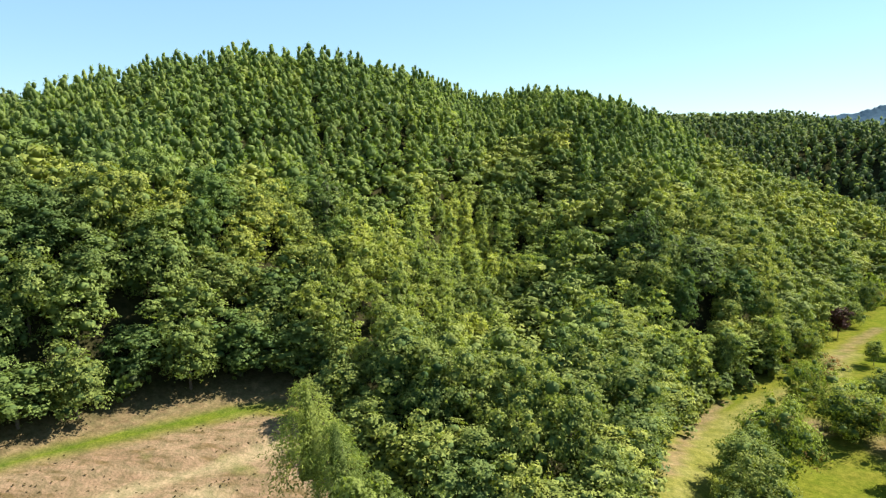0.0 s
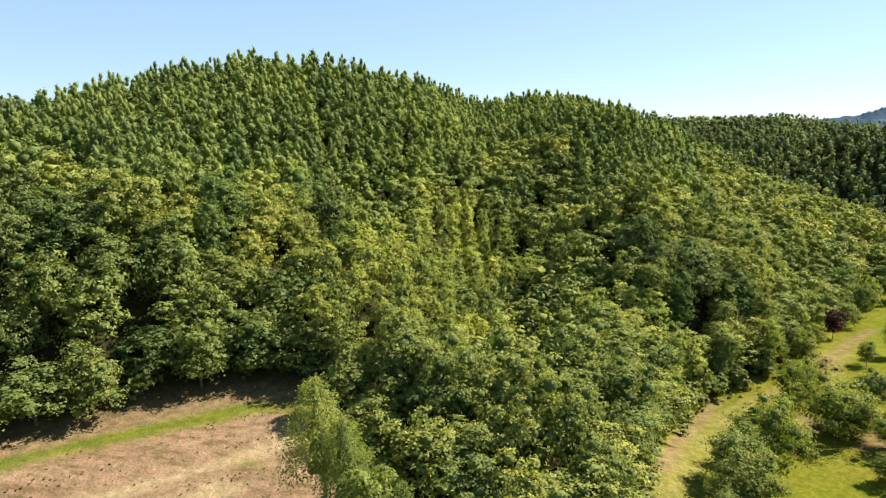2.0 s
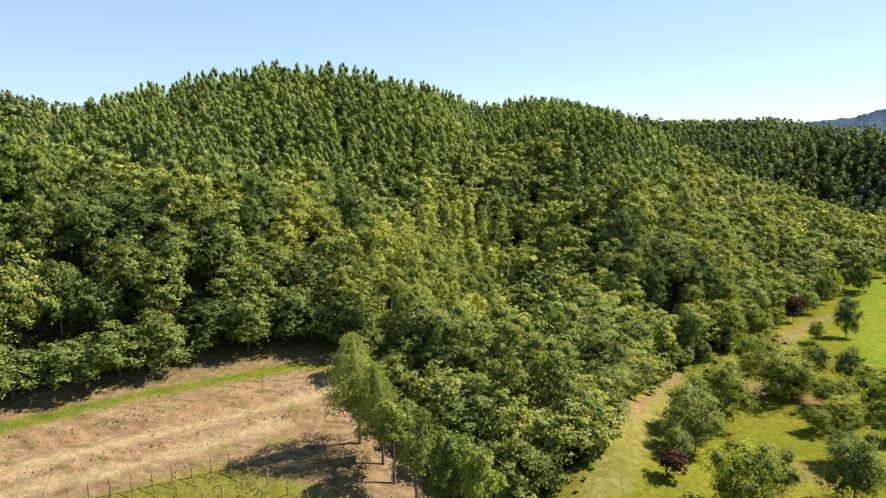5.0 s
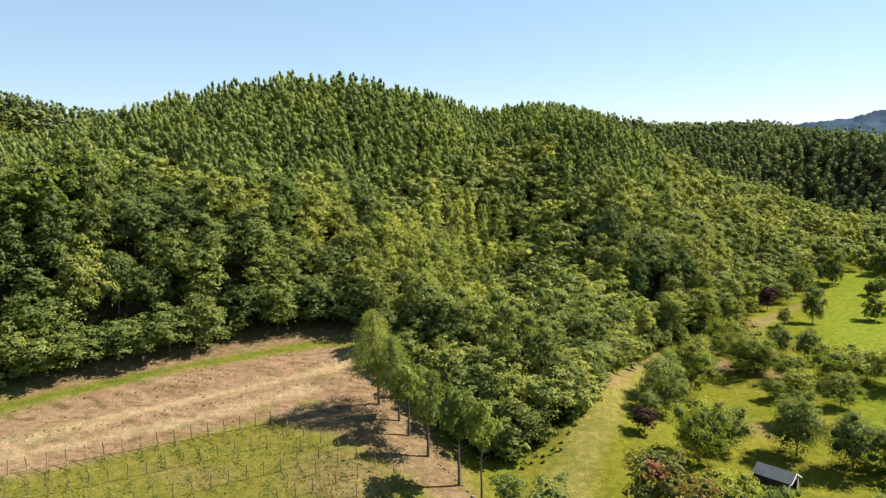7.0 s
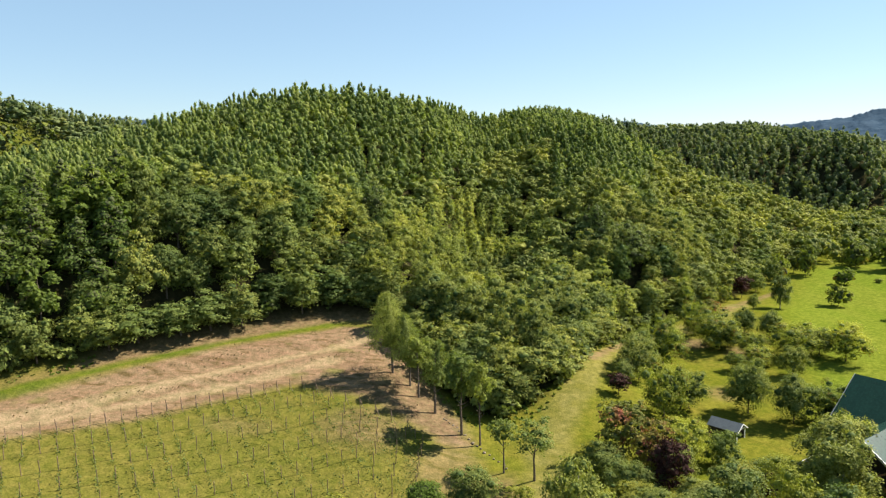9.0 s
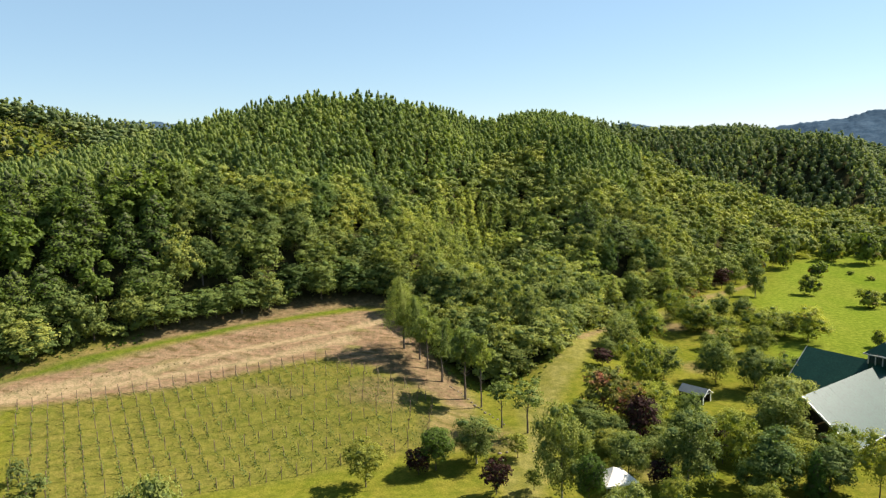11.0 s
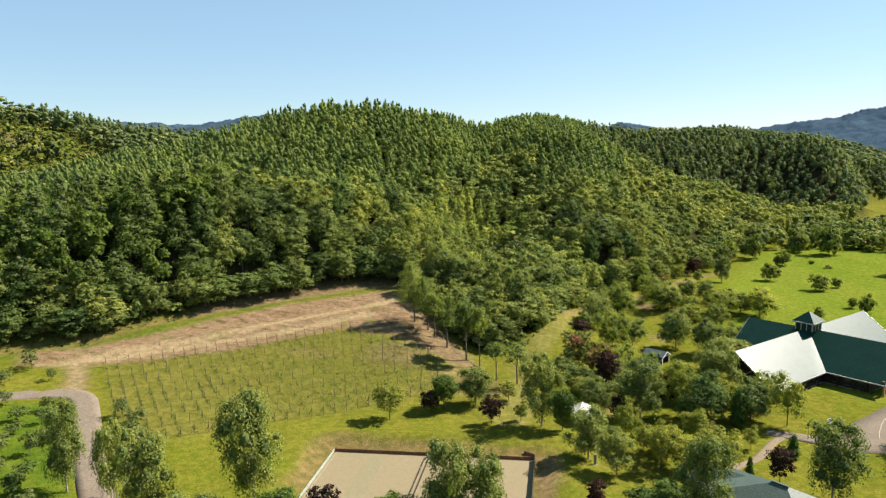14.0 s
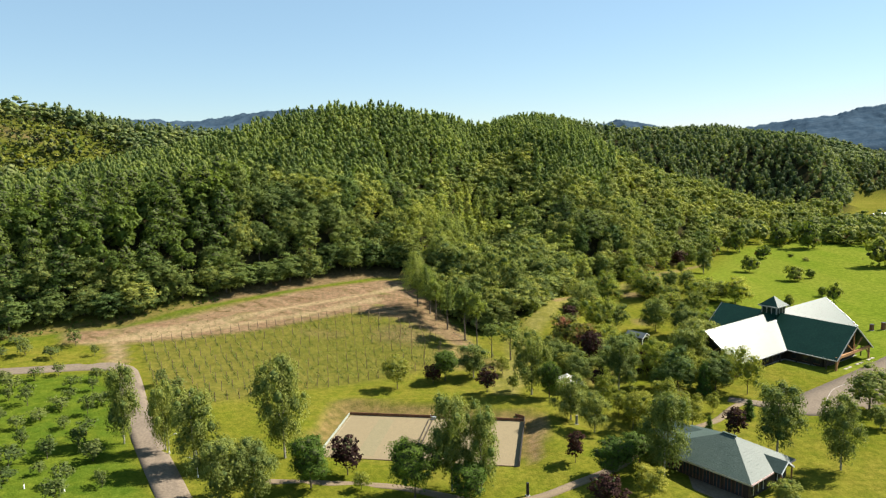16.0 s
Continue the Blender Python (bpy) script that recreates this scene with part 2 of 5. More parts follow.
# the eastern flank and its spurs, and the rolling hills across the side valley: x, y, height
FLANK = [
          (2, 275, -15.8), (2, 313, 9.2), (2, 351, -13.7), (2, 389, 5.4), (2, 427, -8.0), (2, 503, 4.2), (30, 275, 24.3), (30, 313, -13.1),
          (30, 351, 26.6), (30, 389, 5.6), (30, 427, -3.4), (30, 465, -1.4), (30, 503, 9.9), (58, 275, -9.7), (58, 313, 4.7), (58, 351, 15.4),
          (58, 389, -8.5), (58, 465, -5.6), (58, 503, 8.1), (86, 313, -6.3), (86, 351, -3.5), (86, 389, 19.7), (86, 427, -6.2), (86, 465, -18.7),
          (86, 503, 6.4), (115, 389, -14.4), (115, 427, 10.5), (115, 465, 6.7), (115, 503, -5.8), (155, 465, 2.2), (195, 465, -5.6),
          (195, 503, -11.8)]
BEYOND = [
          (30, 540, 4.7), (105, 540, -13.3), (105, 615, 1.7), (105, 690, 9.6), (105, 765, 8.2), (105, 840, 5.2), (180, 540, -10.5), (180, 765, 19.3),
          (180, 840, 18.0), (255, 540, 21.5), (255, 615, -6.3), (255, 690, 7.9), (255, 765, 9.9), (255, 840, 9.1), (330, 540, -3.1),
          (330, 615, -3.7), (330, 690, -11.5), (330, 765, 4.6), (330, 840, 20.6), (405, 690, -8.9), (405, 765, -2.1), (405, 840, 18.8)]
HILLS += [(x, y, 26, 30, h) for x, y, h in FLANK] + [(x, y, 55, 55, h) for x, y, h in BEYOND]
TOE_X = [-400, -150, -110, -90, -75, -60, -45, -33, -24, -16, -10, 0, 10, 16, 21, 26, 35, 43, 55, 77, 93, 110, 143, 199, 330, 500]
TOE_Y = [128, 141, 156, 169, 184, 197, 209, 218.5, 218, 206, 192, 181, 186, 200, 214, 226, 242, 248, 256, 286, 308, 338, 379, 431, 560, 700]
COURT_C, COURT_A = (-9.8, 117.4), radians(-6.1)
COURT_U = np.array((math.cos(COURT_A), math.sin(COURT_A)))
COURT_V = np.array((-COURT_U[1], COURT_U[0]))
COURT_W, COURT_D = 17.0, 9.45


def soft(v, k):
    return np.logaddexp(0, v / k) * k


def step(a, b, v):
    t = np.clip((v - a) / (b - a), 0, 1)
    return t * t * (3 - 2 * t)


def bell(x, y, cx, cy, sx, sy):
    return np.exp(-0.5 * (((x - cx) / sx) ** 2 + ((y - cy) / sy) ** 2))


def past_toe(x, y):
    """Metres north of the foot of the wooded hill."""
    return y - np.interp(x, TOE_X, TOE_Y)


def off_court(x, y):
    """Metres outside the court's rectangle."""
    dx, dy = x - COURT_C[0], y - COURT_C[1]
    u = np.maximum(np.abs(dx * COURT_U[0] + dy * COURT_U[1]) - COURT_W, 0)
    v = np.maximum(np.abs(dx * COURT_V[0] + dy * COURT_V[1]) - COURT_D, 0)
    return np.hypot(u, v)


def ground_z(x, y):
    x, y = np.asarray(x, float), np.asarray(y, float)
    r = 14 * np.tanh(0.2 * soft(y - 152, 6) / 14)
    z = np.minimum(0.095 * soft(-(x + 22), 8) + r * step(3, -22, x), 26)
    z = z + 0.4 - 0.9 * step(14, 38, x) + 4.6 * bell(x, y, 18, 203, 12, 22) - 0.6 * bell(x, y, 42, 178, 12, 12) + 3 * bell(x, y, 68, 256, 20, 18)
    m = step(-3, 26, past_toe(x, y)) * (1 - region(x, y, VALLEY_FIELD, 14))
    for cx, cy, sx, sy, a in HILLS:
        z = z + m * a * bell(x, y, cx, cy, sx, sy)
    z = z + 0.8 * bell(x, y, 12.5, 117, 3, 9) + 0.9 * bell(x, y, -10, 133, 22, 3) + 0.5 * bell(x, y, -32, 120, 3, 8)
    d = (y - 156.5) * 0.855 - (x + 80) * 0.52
    terrace = 0.45 * np.tanh((d - 6.0) * 1.6) + 0.5 * np.tanh((d - 13.5) * 1.4) - 0.95 * np.tanh((d - 10) * 0.12)
    z = z + terrace * step(-100, -88, x) * step(-8, -25, x) * step(-2, 2, d) * step(24, 19, d)
    return z * step(0.4, 4.5, off_court(x, y)) ** 0.8


def gz(x, y):
    return float(ground_z(x, y))


def chain_dist(x, y, pts):
    """Metres to a broken line in plan."""
    best = np.full(np.shape(x), 1e9)
    for (ax, ay), (bx, by) in zip(pts, pts[1:]):
        dx, dy = bx - ax, by - ay
        t = np.clip(((x - ax) * dx + (y - ay) * dy) / (dx * dx + dy * dy), 0, 1)
        best = np.minimum(best, np.hypot(x - ax - t * dx, y - ay - t * dy))
    return best


def inside(x, y, poly):
    r = np.zeros(np.shape(x), bool)
    for (ax, ay), (bx, by) in zip(poly, poly[1:] + poly[:1]):
        r ^= ((ay > y) != (by > y)) & (x < (bx - ax) * (y - ay) / (by - ay + 1e-9) + ax)
    return r


def region(x, y, poly, edge=1.2):
    d = chain_dist(x, y, poly + poly[:1])
    return step(-edge, edge, np.where(inside(x, y, poly), d, -d))


FIELD = [(-97, 152), (-80, 156.5), (-57, 167.5), (-34, 184), (-24, 181), (-14, 176), (-6, 170), (-2, 171), (-4, 180), (-12, 195), (-22, 210), (-30, 211.5),
         (-42, 203), (-51, 196.5), (-59, 189), (-66, 182.5), (-73, 176.5), (-80, 170.5), (-90, 163), (-100, 158)]
MOWN = [(5, 140), (8.3, 160), (10.3, 173), (13.5, 183.5), (18, 193.7), (22.5, 206), (33, 229), (47, 242), (60, 250), (75, 272)]
TRACK = [(-80, 143), (-83, 150), (-88, 157), (-80, 163), (-66, 172), (-48, 186)]
VALLEY_FIELD = [(234, 474), (256, 522), (288, 585), (312, 616), (430, 660), (430, 455), (262, 452)]
VINEYARD = [(-80, 155.2), (-32.8, 182.7), (-12.9, 153), (-59.6, 122.1)]
VINE_GROUND = [(-80, 155.2), (-32.8, 182.7), (-13, 174), (-9.5, 166), (-10, 152), (-12.9, 152), (-59.6, 122.1)]
MEADOW = [(58, 175), (85, 270), (120, 335), (180, 395), (260, 440), (420, 400), (420, 150), (110, 120)]


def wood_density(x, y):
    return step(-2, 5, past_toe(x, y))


def mesh_np(name, v, faces, smooth=False):
    """A mesh from vertex and face arrays; faces: arrays of shape (n, 3) or (n, 4)."""
    me = bpy.data.meshes.new(name)
    faces = [np.asarray(f, np.int32) for f in faces if len(f)]
    me.vertices.add(len(v))
    me.vertices.foreach_set("co", np.asarray(v, np.float32).ravel())
    loops = np.concatenate([f.ravel() for f in faces])
    counts = np.concatenate([np.full(len(f), f.shape[1], np.int32) for f in faces])
    me.loops.add(len(loops))
    me.loops.foreach_set("vertex_index", loops)
    me.polygons.add(len(counts))
    me.polygons.foreach_set("loop_start", np.concatenate([[0], np.cumsum(counts)[:-1]]).astype(np.int32))
    if smooth:
        me.polygons.foreach_set("use_smooth", np.ones(len(counts), bool))
    me.update(calc_edges=True)
    return me


def float_attr(me, name, values):
    a = me.attributes.new(name, "FLOAT", "POINT")
    a.data.foreach_set("value", np.asarray(values, np.float32).ravel())


def axis(lo, hi, fine_lo, fine_hi, fine, grow=1.16):
    mid = np.arange(fine_lo, fine_hi + 0.01, fine)
    right, left, d = [fine_hi], [fine_lo], fine
    while right[-1] < hi:
        d *= grow
        right.append(right[-1] + d)
    d = fine
    while left[-1] > lo:
        d *= grow
        left.append(left[-1] - d)
    return np.concatenate([left[:0:-1], mid, right[1:]])


def build_ground():
    xs, ys = axis(-4800, 4800, -125, 165, 2.0, 1.1), axis(-4000, 4800, 70, 300, 2.0, 1.075)
    x, y = np.meshgrid(xs, ys)
    z = ground_z(x, y)
    far = np.hypot(x, y - 250)
    z = z * step(2200, 700, far)
    rough = np.array([noise.noise((a * 0.13, b * 0.13, 0)) for a, b in zip(x.ravel(), y.ravel())]).reshape(x.shape)
    z = z + rough * 0.16 * step(0.5, 4, off_court(x, y)) * step(900, 300, far)
    nx, ny = len(xs), len(ys)
    i = np.arange(ny * nx).reshape(ny, nx)
    f = np.stack([i[:-1, :-1], i[:-1, 1:], i[1:, 1:], i[1:, :-1]], -1).reshape(-1, 4)
    me = mesh_np("ground", np.stack([x, y, z], -1).reshape(-1, 3), [f], True)
    soil = np.maximum(region(x, y, FIELD, 1.4), step(3.0, 1.2, chain_dist(x, y, TRACK)) * 0.9)
    bank = step(4.6, 2.8, off_court(x, y) + rough) * step(-8.5, -4, (x - COURT_C[0]) * COURT_V[0] + (y - COURT_C[1]) * COURT_V[1])
    dry = np.maximum(bank, 0.34 * region(x, y, VINE_GROUND, 2.0))
    dry = np.maximum(dry, 0.8 * step(2.6, 1.2, chain_dist(x, y, [(-112, 153), (-90, 167), (-66, 189.5), (-44, 208.5), (-32, 217)])))
    soil = np.maximum(soil, 0.75 * step(1.5, 0.7, chain_dist(x, y, [(22.3, 209.5), (29, 225.5), (35.6, 237.5), (40.5, 244)])))
    soil = np.maximum(soil, 0.65 * step(2.6, 1.2, chain_dist(x, y, [(-46, 206.5), (-37, 213.5), (-31, 216.5), (-24, 214.5)])))
    soil = np.maximum(soil, 0.6 * step(1.8, 0.8, chain_dist(x, y, [(9.2, 107.5), (9.9, 116), (10.4, 124)]) + rough))
    soil = np.maximum(soil, 0.6 * step(2.0, 1.0, chain_dist(x, y, [(60, 252), (71.2, 267.3), (83, 283.8), (95.4, 297.9)])))
    soil = np.maximum(soil, 0.9 * step(4, 2, np.minimum(chain_dist(x, y, [(-300, 412), (-275, 408), (-262, 410)]), chain_dist(x, y, [(-262, 372), (-243, 366)]))))
    for cx, cy, rx, ry, k in ((60.2, 226.5, 5, 5, 0.75), (51, 234, 4, 4, 0.7), (-6, 163, 6, 9, 0.55), (-19, 172, 8, 6, 0.5), (-40, 169, 7, 2.5, 0.25), (47, 201, 3, 4, 0.5), (40, 165, 5, 6, 0.3), (26, 150, 6, 7, 0.35), (1.5, 158, 4, 5, 0.5)):
        soil = np.maximum(soil, k * step(1.25, 0.55, np.hypot((x - cx) / rx, (y - cy) / ry) + 0.25 * rough))
    bank = step(-78, -70, x) * step(-14, -22, x) * step(-5.2, -3.0, past_toe(x, y) + rough) * step(6, 3, past_toe(x, y))
    soil = np.maximum(soil, 0.85 * bank)
    float_attr(me, "soil", soil)
    float_attr(me, "trodden", 0.8 * step(1.7, 0.7, np.minimum(chain_dist(x, y, TRACK + [(-34, 197), (-22, 207)]), chain_dist(x, y, [(-92, 154), (-70, 166), (-45, 182), (-30, 194)])) + 0.5 * rough))
    float_attr(me, "litter", np.maximum(step(1.15, 0.5, np.hypot((x + 11) / 13, (y - 184) / 15)), bank))
    dry = np.maximum(dry, 0.2 * region(x, y, VALLEY_FIELD, 6))
    dry = np.maximum(dry, 0.2 * np.exp(-(((x + 260) / 56) ** 2 + ((y - 400) / 46) ** 2) ** 3))
    float_attr(me, "dry", dry)
    orchard = [(-140, 113), (-99, 129), (-80, 138), (-74, 131), (-57, 104), (-48, 90), (-28, 60), (0, -10), (0, -90), (-220, -90), (-220, 100)]
    float_attr(me, "lush", np.maximum(0.2 * region(x, y, VINE_GROUND, 2.0), np.maximum(0.6 * np.exp(-(((x + 260) / 56) ** 2 + ((y - 400) / 46) ** 2) ** 3), np.maximum(region(x, y, orchard, 2), 0.7 * step(2.6, 1.0, chain_dist(x, y, [(-112, 149), (-90, 163.5), (-66, 186), (-44, 205), (-32, 213.5)]))))))
    float_attr(me, "mown", step(4.3, 2.3, chain_dist(x, y, MOWN)))
    float_attr(me, "meadow", region(x, y, MEADOW, 8))
    open_slope = np.exp(-(((x + 260) / 56) ** 2 + ((y - 400) / 46) ** 2) ** 3)
    open_slope = np.maximum(open_slope, region(x, y, VALLEY_FIELD, 6) * step(4, 1.5, z))
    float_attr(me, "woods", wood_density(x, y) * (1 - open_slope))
    me.materials.append(GROUND)
    tagged(new("ground", me), "grassy valley floor rising to a wooded hill, with a bare tilled field", "ground", kind="structure")


build_ground()


def mountain(name, crest, depth, label):
    """A long far ridge through crest points, with spurs and gullies."""
    px = np.array(crest, float)
    s = np.linspace(0, len(px) - 1, 220)
    line = np.stack([np.interp(s, np.arange(len(px)), px[:, k]) for k in range(3)], -1)
    tips = np.array([9 * noise.noise((a * 0.02, b * 0.02, 1)) + 6 * noise.noise((a * 0.07, b * 0.07, 2)) for a, b in line[:, :2]])
    away = np.array((0.4 if px[0, 0] > 900 else 0.0, 1.0))
    rows = []
    for off in np.append(np.linspace(-1, 0, 26), (0.4, 0.9)):
        r = line.copy()
        r[:, :2] += away * (off * depth)
        h = (1 + off) ** 0.8 if off <= 0 else 1 - off
        fold = np.array([noise.noise((a * 0.0042, b * 0.0018, 3)) + 0.5 * noise.noise((a * 0.011, b * 0.006, 7)) + 0.3 * noise.noise((a * 0.03, b * 0.02, 9)) for a, b in r[:, :2]])
        r[:, 2] = line[:, 2] * np.clip(h + fold * 0.22 * h * min(1, abs(off) * 4), 0, 1.02) - (25 if h < 0.02 else 0) + tips * math.exp(-(off / 0.05) ** 2)
        rows.append(r)
    v = np.concatenate(rows)
    n = len(s)
    i = np.arange(len(rows) * n).reshape(len(rows), n)
    f = np.stack([i[:-1, :-1], i[:-1, 1:], i[1:, 1:], i[1:, :-1]], -1).reshape(-1, 4)
    me = mesh_np(name, v, [f], True)
    me.materials.append(MOUNTAIN_HAZED)
    tagged(new(name, me), label, "mountain", kind="structure")


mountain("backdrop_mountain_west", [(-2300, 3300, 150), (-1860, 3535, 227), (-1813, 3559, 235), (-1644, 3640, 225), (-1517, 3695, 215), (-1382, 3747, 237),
                                    (-1186, 3812, 264), (-984, 3869, 277), (-653, 3938, 275), (-281, 3984, 227), (100, 3950, 120)], 900, "far haze-blue wooded mountain ridge under clear sky")
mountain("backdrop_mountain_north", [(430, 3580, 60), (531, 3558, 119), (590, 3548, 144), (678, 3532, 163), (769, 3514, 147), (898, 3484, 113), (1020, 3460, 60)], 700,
         "low far haze-blue hilltop behind the woods")
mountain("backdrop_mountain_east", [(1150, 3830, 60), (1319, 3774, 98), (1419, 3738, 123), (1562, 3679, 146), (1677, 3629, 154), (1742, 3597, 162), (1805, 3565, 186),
                                    (1867, 3533, 199), (1923, 3503, 203), (2063, 3423, 205), (2259, 3299, 190), (2700, 3000, 120)], 900, "long far haze-blue mountain with forested slopes")

# ---- building blocks ----


def thing(name, label, category, m=None, group=""):
    ob = tagged(new(name), label, category, group)
    ob.empty_display_size = 0.3
    if m is not None:
        ob.matrix_basis = m
    return ob


def part(name, bm, mat, parent, label="", smooth=False):
    """One mesh part under a thing or part; bm: a bmesh or a mesh."""
    if isinstance(bm, bmesh.types.BMesh):
        me = bpy.data.meshes.new(name)
        bm.to_mesh(me)
        bm.free()
        if smooth:
            for f in me.polygons:
                f.use_smooth = True
    else:
        me = bm
    if not me.materials:
        me.materials.append(mat)
    ob = new(name, me)
    ob.parent = parent
    if label:
        ob["label"] = label
    return ob


def box(bm, x0, y0, z0, x1, y1, z1, bevel=0.0, m=None):
    g = bmesh.ops.create_cube(bm, size=1)
    vs = g["verts"]
    t = Matrix.Translation(((x0 + x1) / 2, (y0 + y1) / 2, (z0 + z1) / 2)) @ Matrix.Diagonal((x1 - x0, y1 - y0, z1 - z0, 1))
    bmesh.ops.transform(bm, matrix=(m @ t) if m else t, verts=vs)
    if bevel:
        es = list({e for v in vs for e in v.link_edges})
        bmesh.ops.bevel(bm, geom=es, offset=bevel, segments=1, affect="EDGES")
    return bm


def beam(bm, a, b, w, h=None, sides=4):
    """A straight bar from a to b."""
    a, b = Vector(a), Vector(b)
    d = b - a
    m = Matrix.Translation((a + b) / 2) @ d.to_track_quat("Z", "Y").to_matrix().to_4x4()
    if sides == 4:
        g = bmesh.ops.create_cube(bm, size=1, matrix=m @ Matrix.Diagonal((w, h or w, d.length, 1)))
    else:
        g = bmesh.ops.create_cone(bm, cap_ends=True, segments=sides, radius1=w / 2, radius2=(h or w) / 2, depth=d.length, matrix=m)
    return g["verts"]


def slab(bm, pts, thick):
    """A flat polygon (3D points, any slope) given a thickness downwards along its normal."""
    top = [bm.verts.new(p) for p in pts]
    f = bm.faces.new(top)
    f.normal_update()
    n = f.normal if f.normal.z > 0 else -f.normal
    low = [bm.verts.new(Vector(p) - n * thick) for p in pts]
    bm.faces.new(low[::-1])
    k = len(pts)
    for i in range(k):
        bm.faces.new((top[i], low[i], low[(i + 1) % k], top[(i + 1) % k]))
    bmesh.ops.recalc_face_normals(bm, faces=bm.faces[:])
    return bm


# ---- trees ----
ICO = None


def ico():
    global ICO
    if ICO is None:
        bm = bmesh.new()
        bmesh.ops.create_icosphere(bm, subdivisions=1, radius=1)
        ICO = np.array([v.co[:] for v in bm.verts]), np.array([[v.index for v in f.verts] for f in bm.faces])
        bm.free()
    return ICO


def unit(v):
    return v / (np.linalg.norm(v, axis=-1, keepdims=True) + 1e-9)


def leaf_tris(c, nrm, size, r, stretch=1.0, along=None, wide=0.85):
    """Small pointed leaf sprays: one triangle at each centre, roughly facing nrm; along: the way in which each is stretched."""
    n = len(c)
    a = along if along is not None else r.normal(size=(n, 3))
    t1 = unit(a - nrm * np.sum(a * nrm, -1, keepdims=True))
    t2 = np.cross(nrm, t1)
    s = (size * r.uniform(0.6, 1.35, n))[:, None]
    k = r.uniform(0.75, 1.25, (3, n, 1))
    v = np.stack([c + t1 * s * stretch * k[0], c + (t2 * wide * k[1] - t1 * 0.7 * stretch) * s, c - (t2 * wide * k[2] + t1 * 0.7 * stretch) * s + nrm * s * 0.2], 1)
    return v.reshape(-1, 3), np.arange(3 * n).reshape(n, 3)


def join(chunks):
    vs, qs, ts, o = [], [], [], 0
    leaves = len(chunks[0][1])
    for v, f in chunks:
        vs.append(v)
        (qs if f.shape[1] == 4 else ts).append(f + o)
        o += len(v)
    return np.concatenate(vs), (np.concatenate(qs) if qs else np.zeros((0, 4), int)), (np.concatenate(ts) if ts else np.zeros((0, 3), int)), leaves


def crown_broad(r, n, lobes=20, size=0.4, rad=3.5, low=2.0, high=12.0, core=0.7, lump=0.34, spread=(0.5, 0.95), per=9, fluff=(0.78, 1.3)):
    """A wide, uneven broadleaf crown: lobes, each hung with flat tiers of leafy twigs (per leaves to a twig)."""
    cz, az = (low + high) / 2, (high - low) / 2
    k = np.arange(lobes)
    ga = k * 2.4 + r.uniform(0, 6) + r.normal(0, 0.25, lobes)
    u = np.clip(0.97 - 1.75 * (k + 0.3) / lobes + r.normal(0, 0.06, lobes), -0.85, 0.98)
    w = np.sqrt(1 - u ** 2) ** 0.8
    d = np.stack([np.cos(ga) * w, np.sin(ga) * w, u], -1)
    cen = d * np.array((rad, rad, az)) * r.uniform(*spread, (lobes, 1)) + (0, 0, cz)
    lr = rad * lump * r.uniform(0.6, 1.35, lobes)
    cen[:, :2] *= (1 + 0.16 * np.sin(2 * ga + r.uniform(0, 6)) + 0.1 * np.sin(3 * ga + r.uniform(0, 6)))[:, None]
    cen = np.vstack([cen, [[0, 0, cz + 0.2 * az], [0, 0, cz - 0.35 * az]]])
    lr = np.append(lr, [rad * 0.6, rad * 0.55])
    m = n // per * 4
    pick = r.choice(len(lr), m, p=lr ** 2 / np.sum(lr ** 2))
    q = unit(r.normal(size=(m, 3)) + 0.45 * unit(cen[pick] - (0, 0, cz - 1)) + (0, 0, 0.3))
    sq = np.array((1, 1, 0.8))
    c = cen[pick] + q * sq * (lr[pick] * r.uniform(*fluff, m))[:, None]
    dd = np.linalg.norm((c[:, None] - cen[None]) / sq, axis=-1) / lr[None]
    ok = np.where(np.min(dd, 1) > 0.76)[0][:n // per]
    c, q, tier = np.repeat(c[ok], per, 0), np.repeat(q[ok], per, 0), np.repeat(lr[pick[ok]] * r.uniform(0.16, 0.3, len(ok)), per)
    off = r.normal(0, 1, c.shape) * np.array((1, 1, 0.45))
    off[:, 2] -= 0.16 * (off[:, 0] ** 2 + off[:, 1] ** 2)
    c = c + (off + q * 0.5) * tier[:, None]
    nrm = unit(q + r.normal(0, 0.33, q.shape) + (0, 0, 0.3))
    chunks = [leaf_tris(c, nrm, size, r)]
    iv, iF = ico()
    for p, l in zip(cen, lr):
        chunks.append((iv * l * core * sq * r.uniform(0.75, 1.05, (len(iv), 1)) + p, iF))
    return join(chunks)


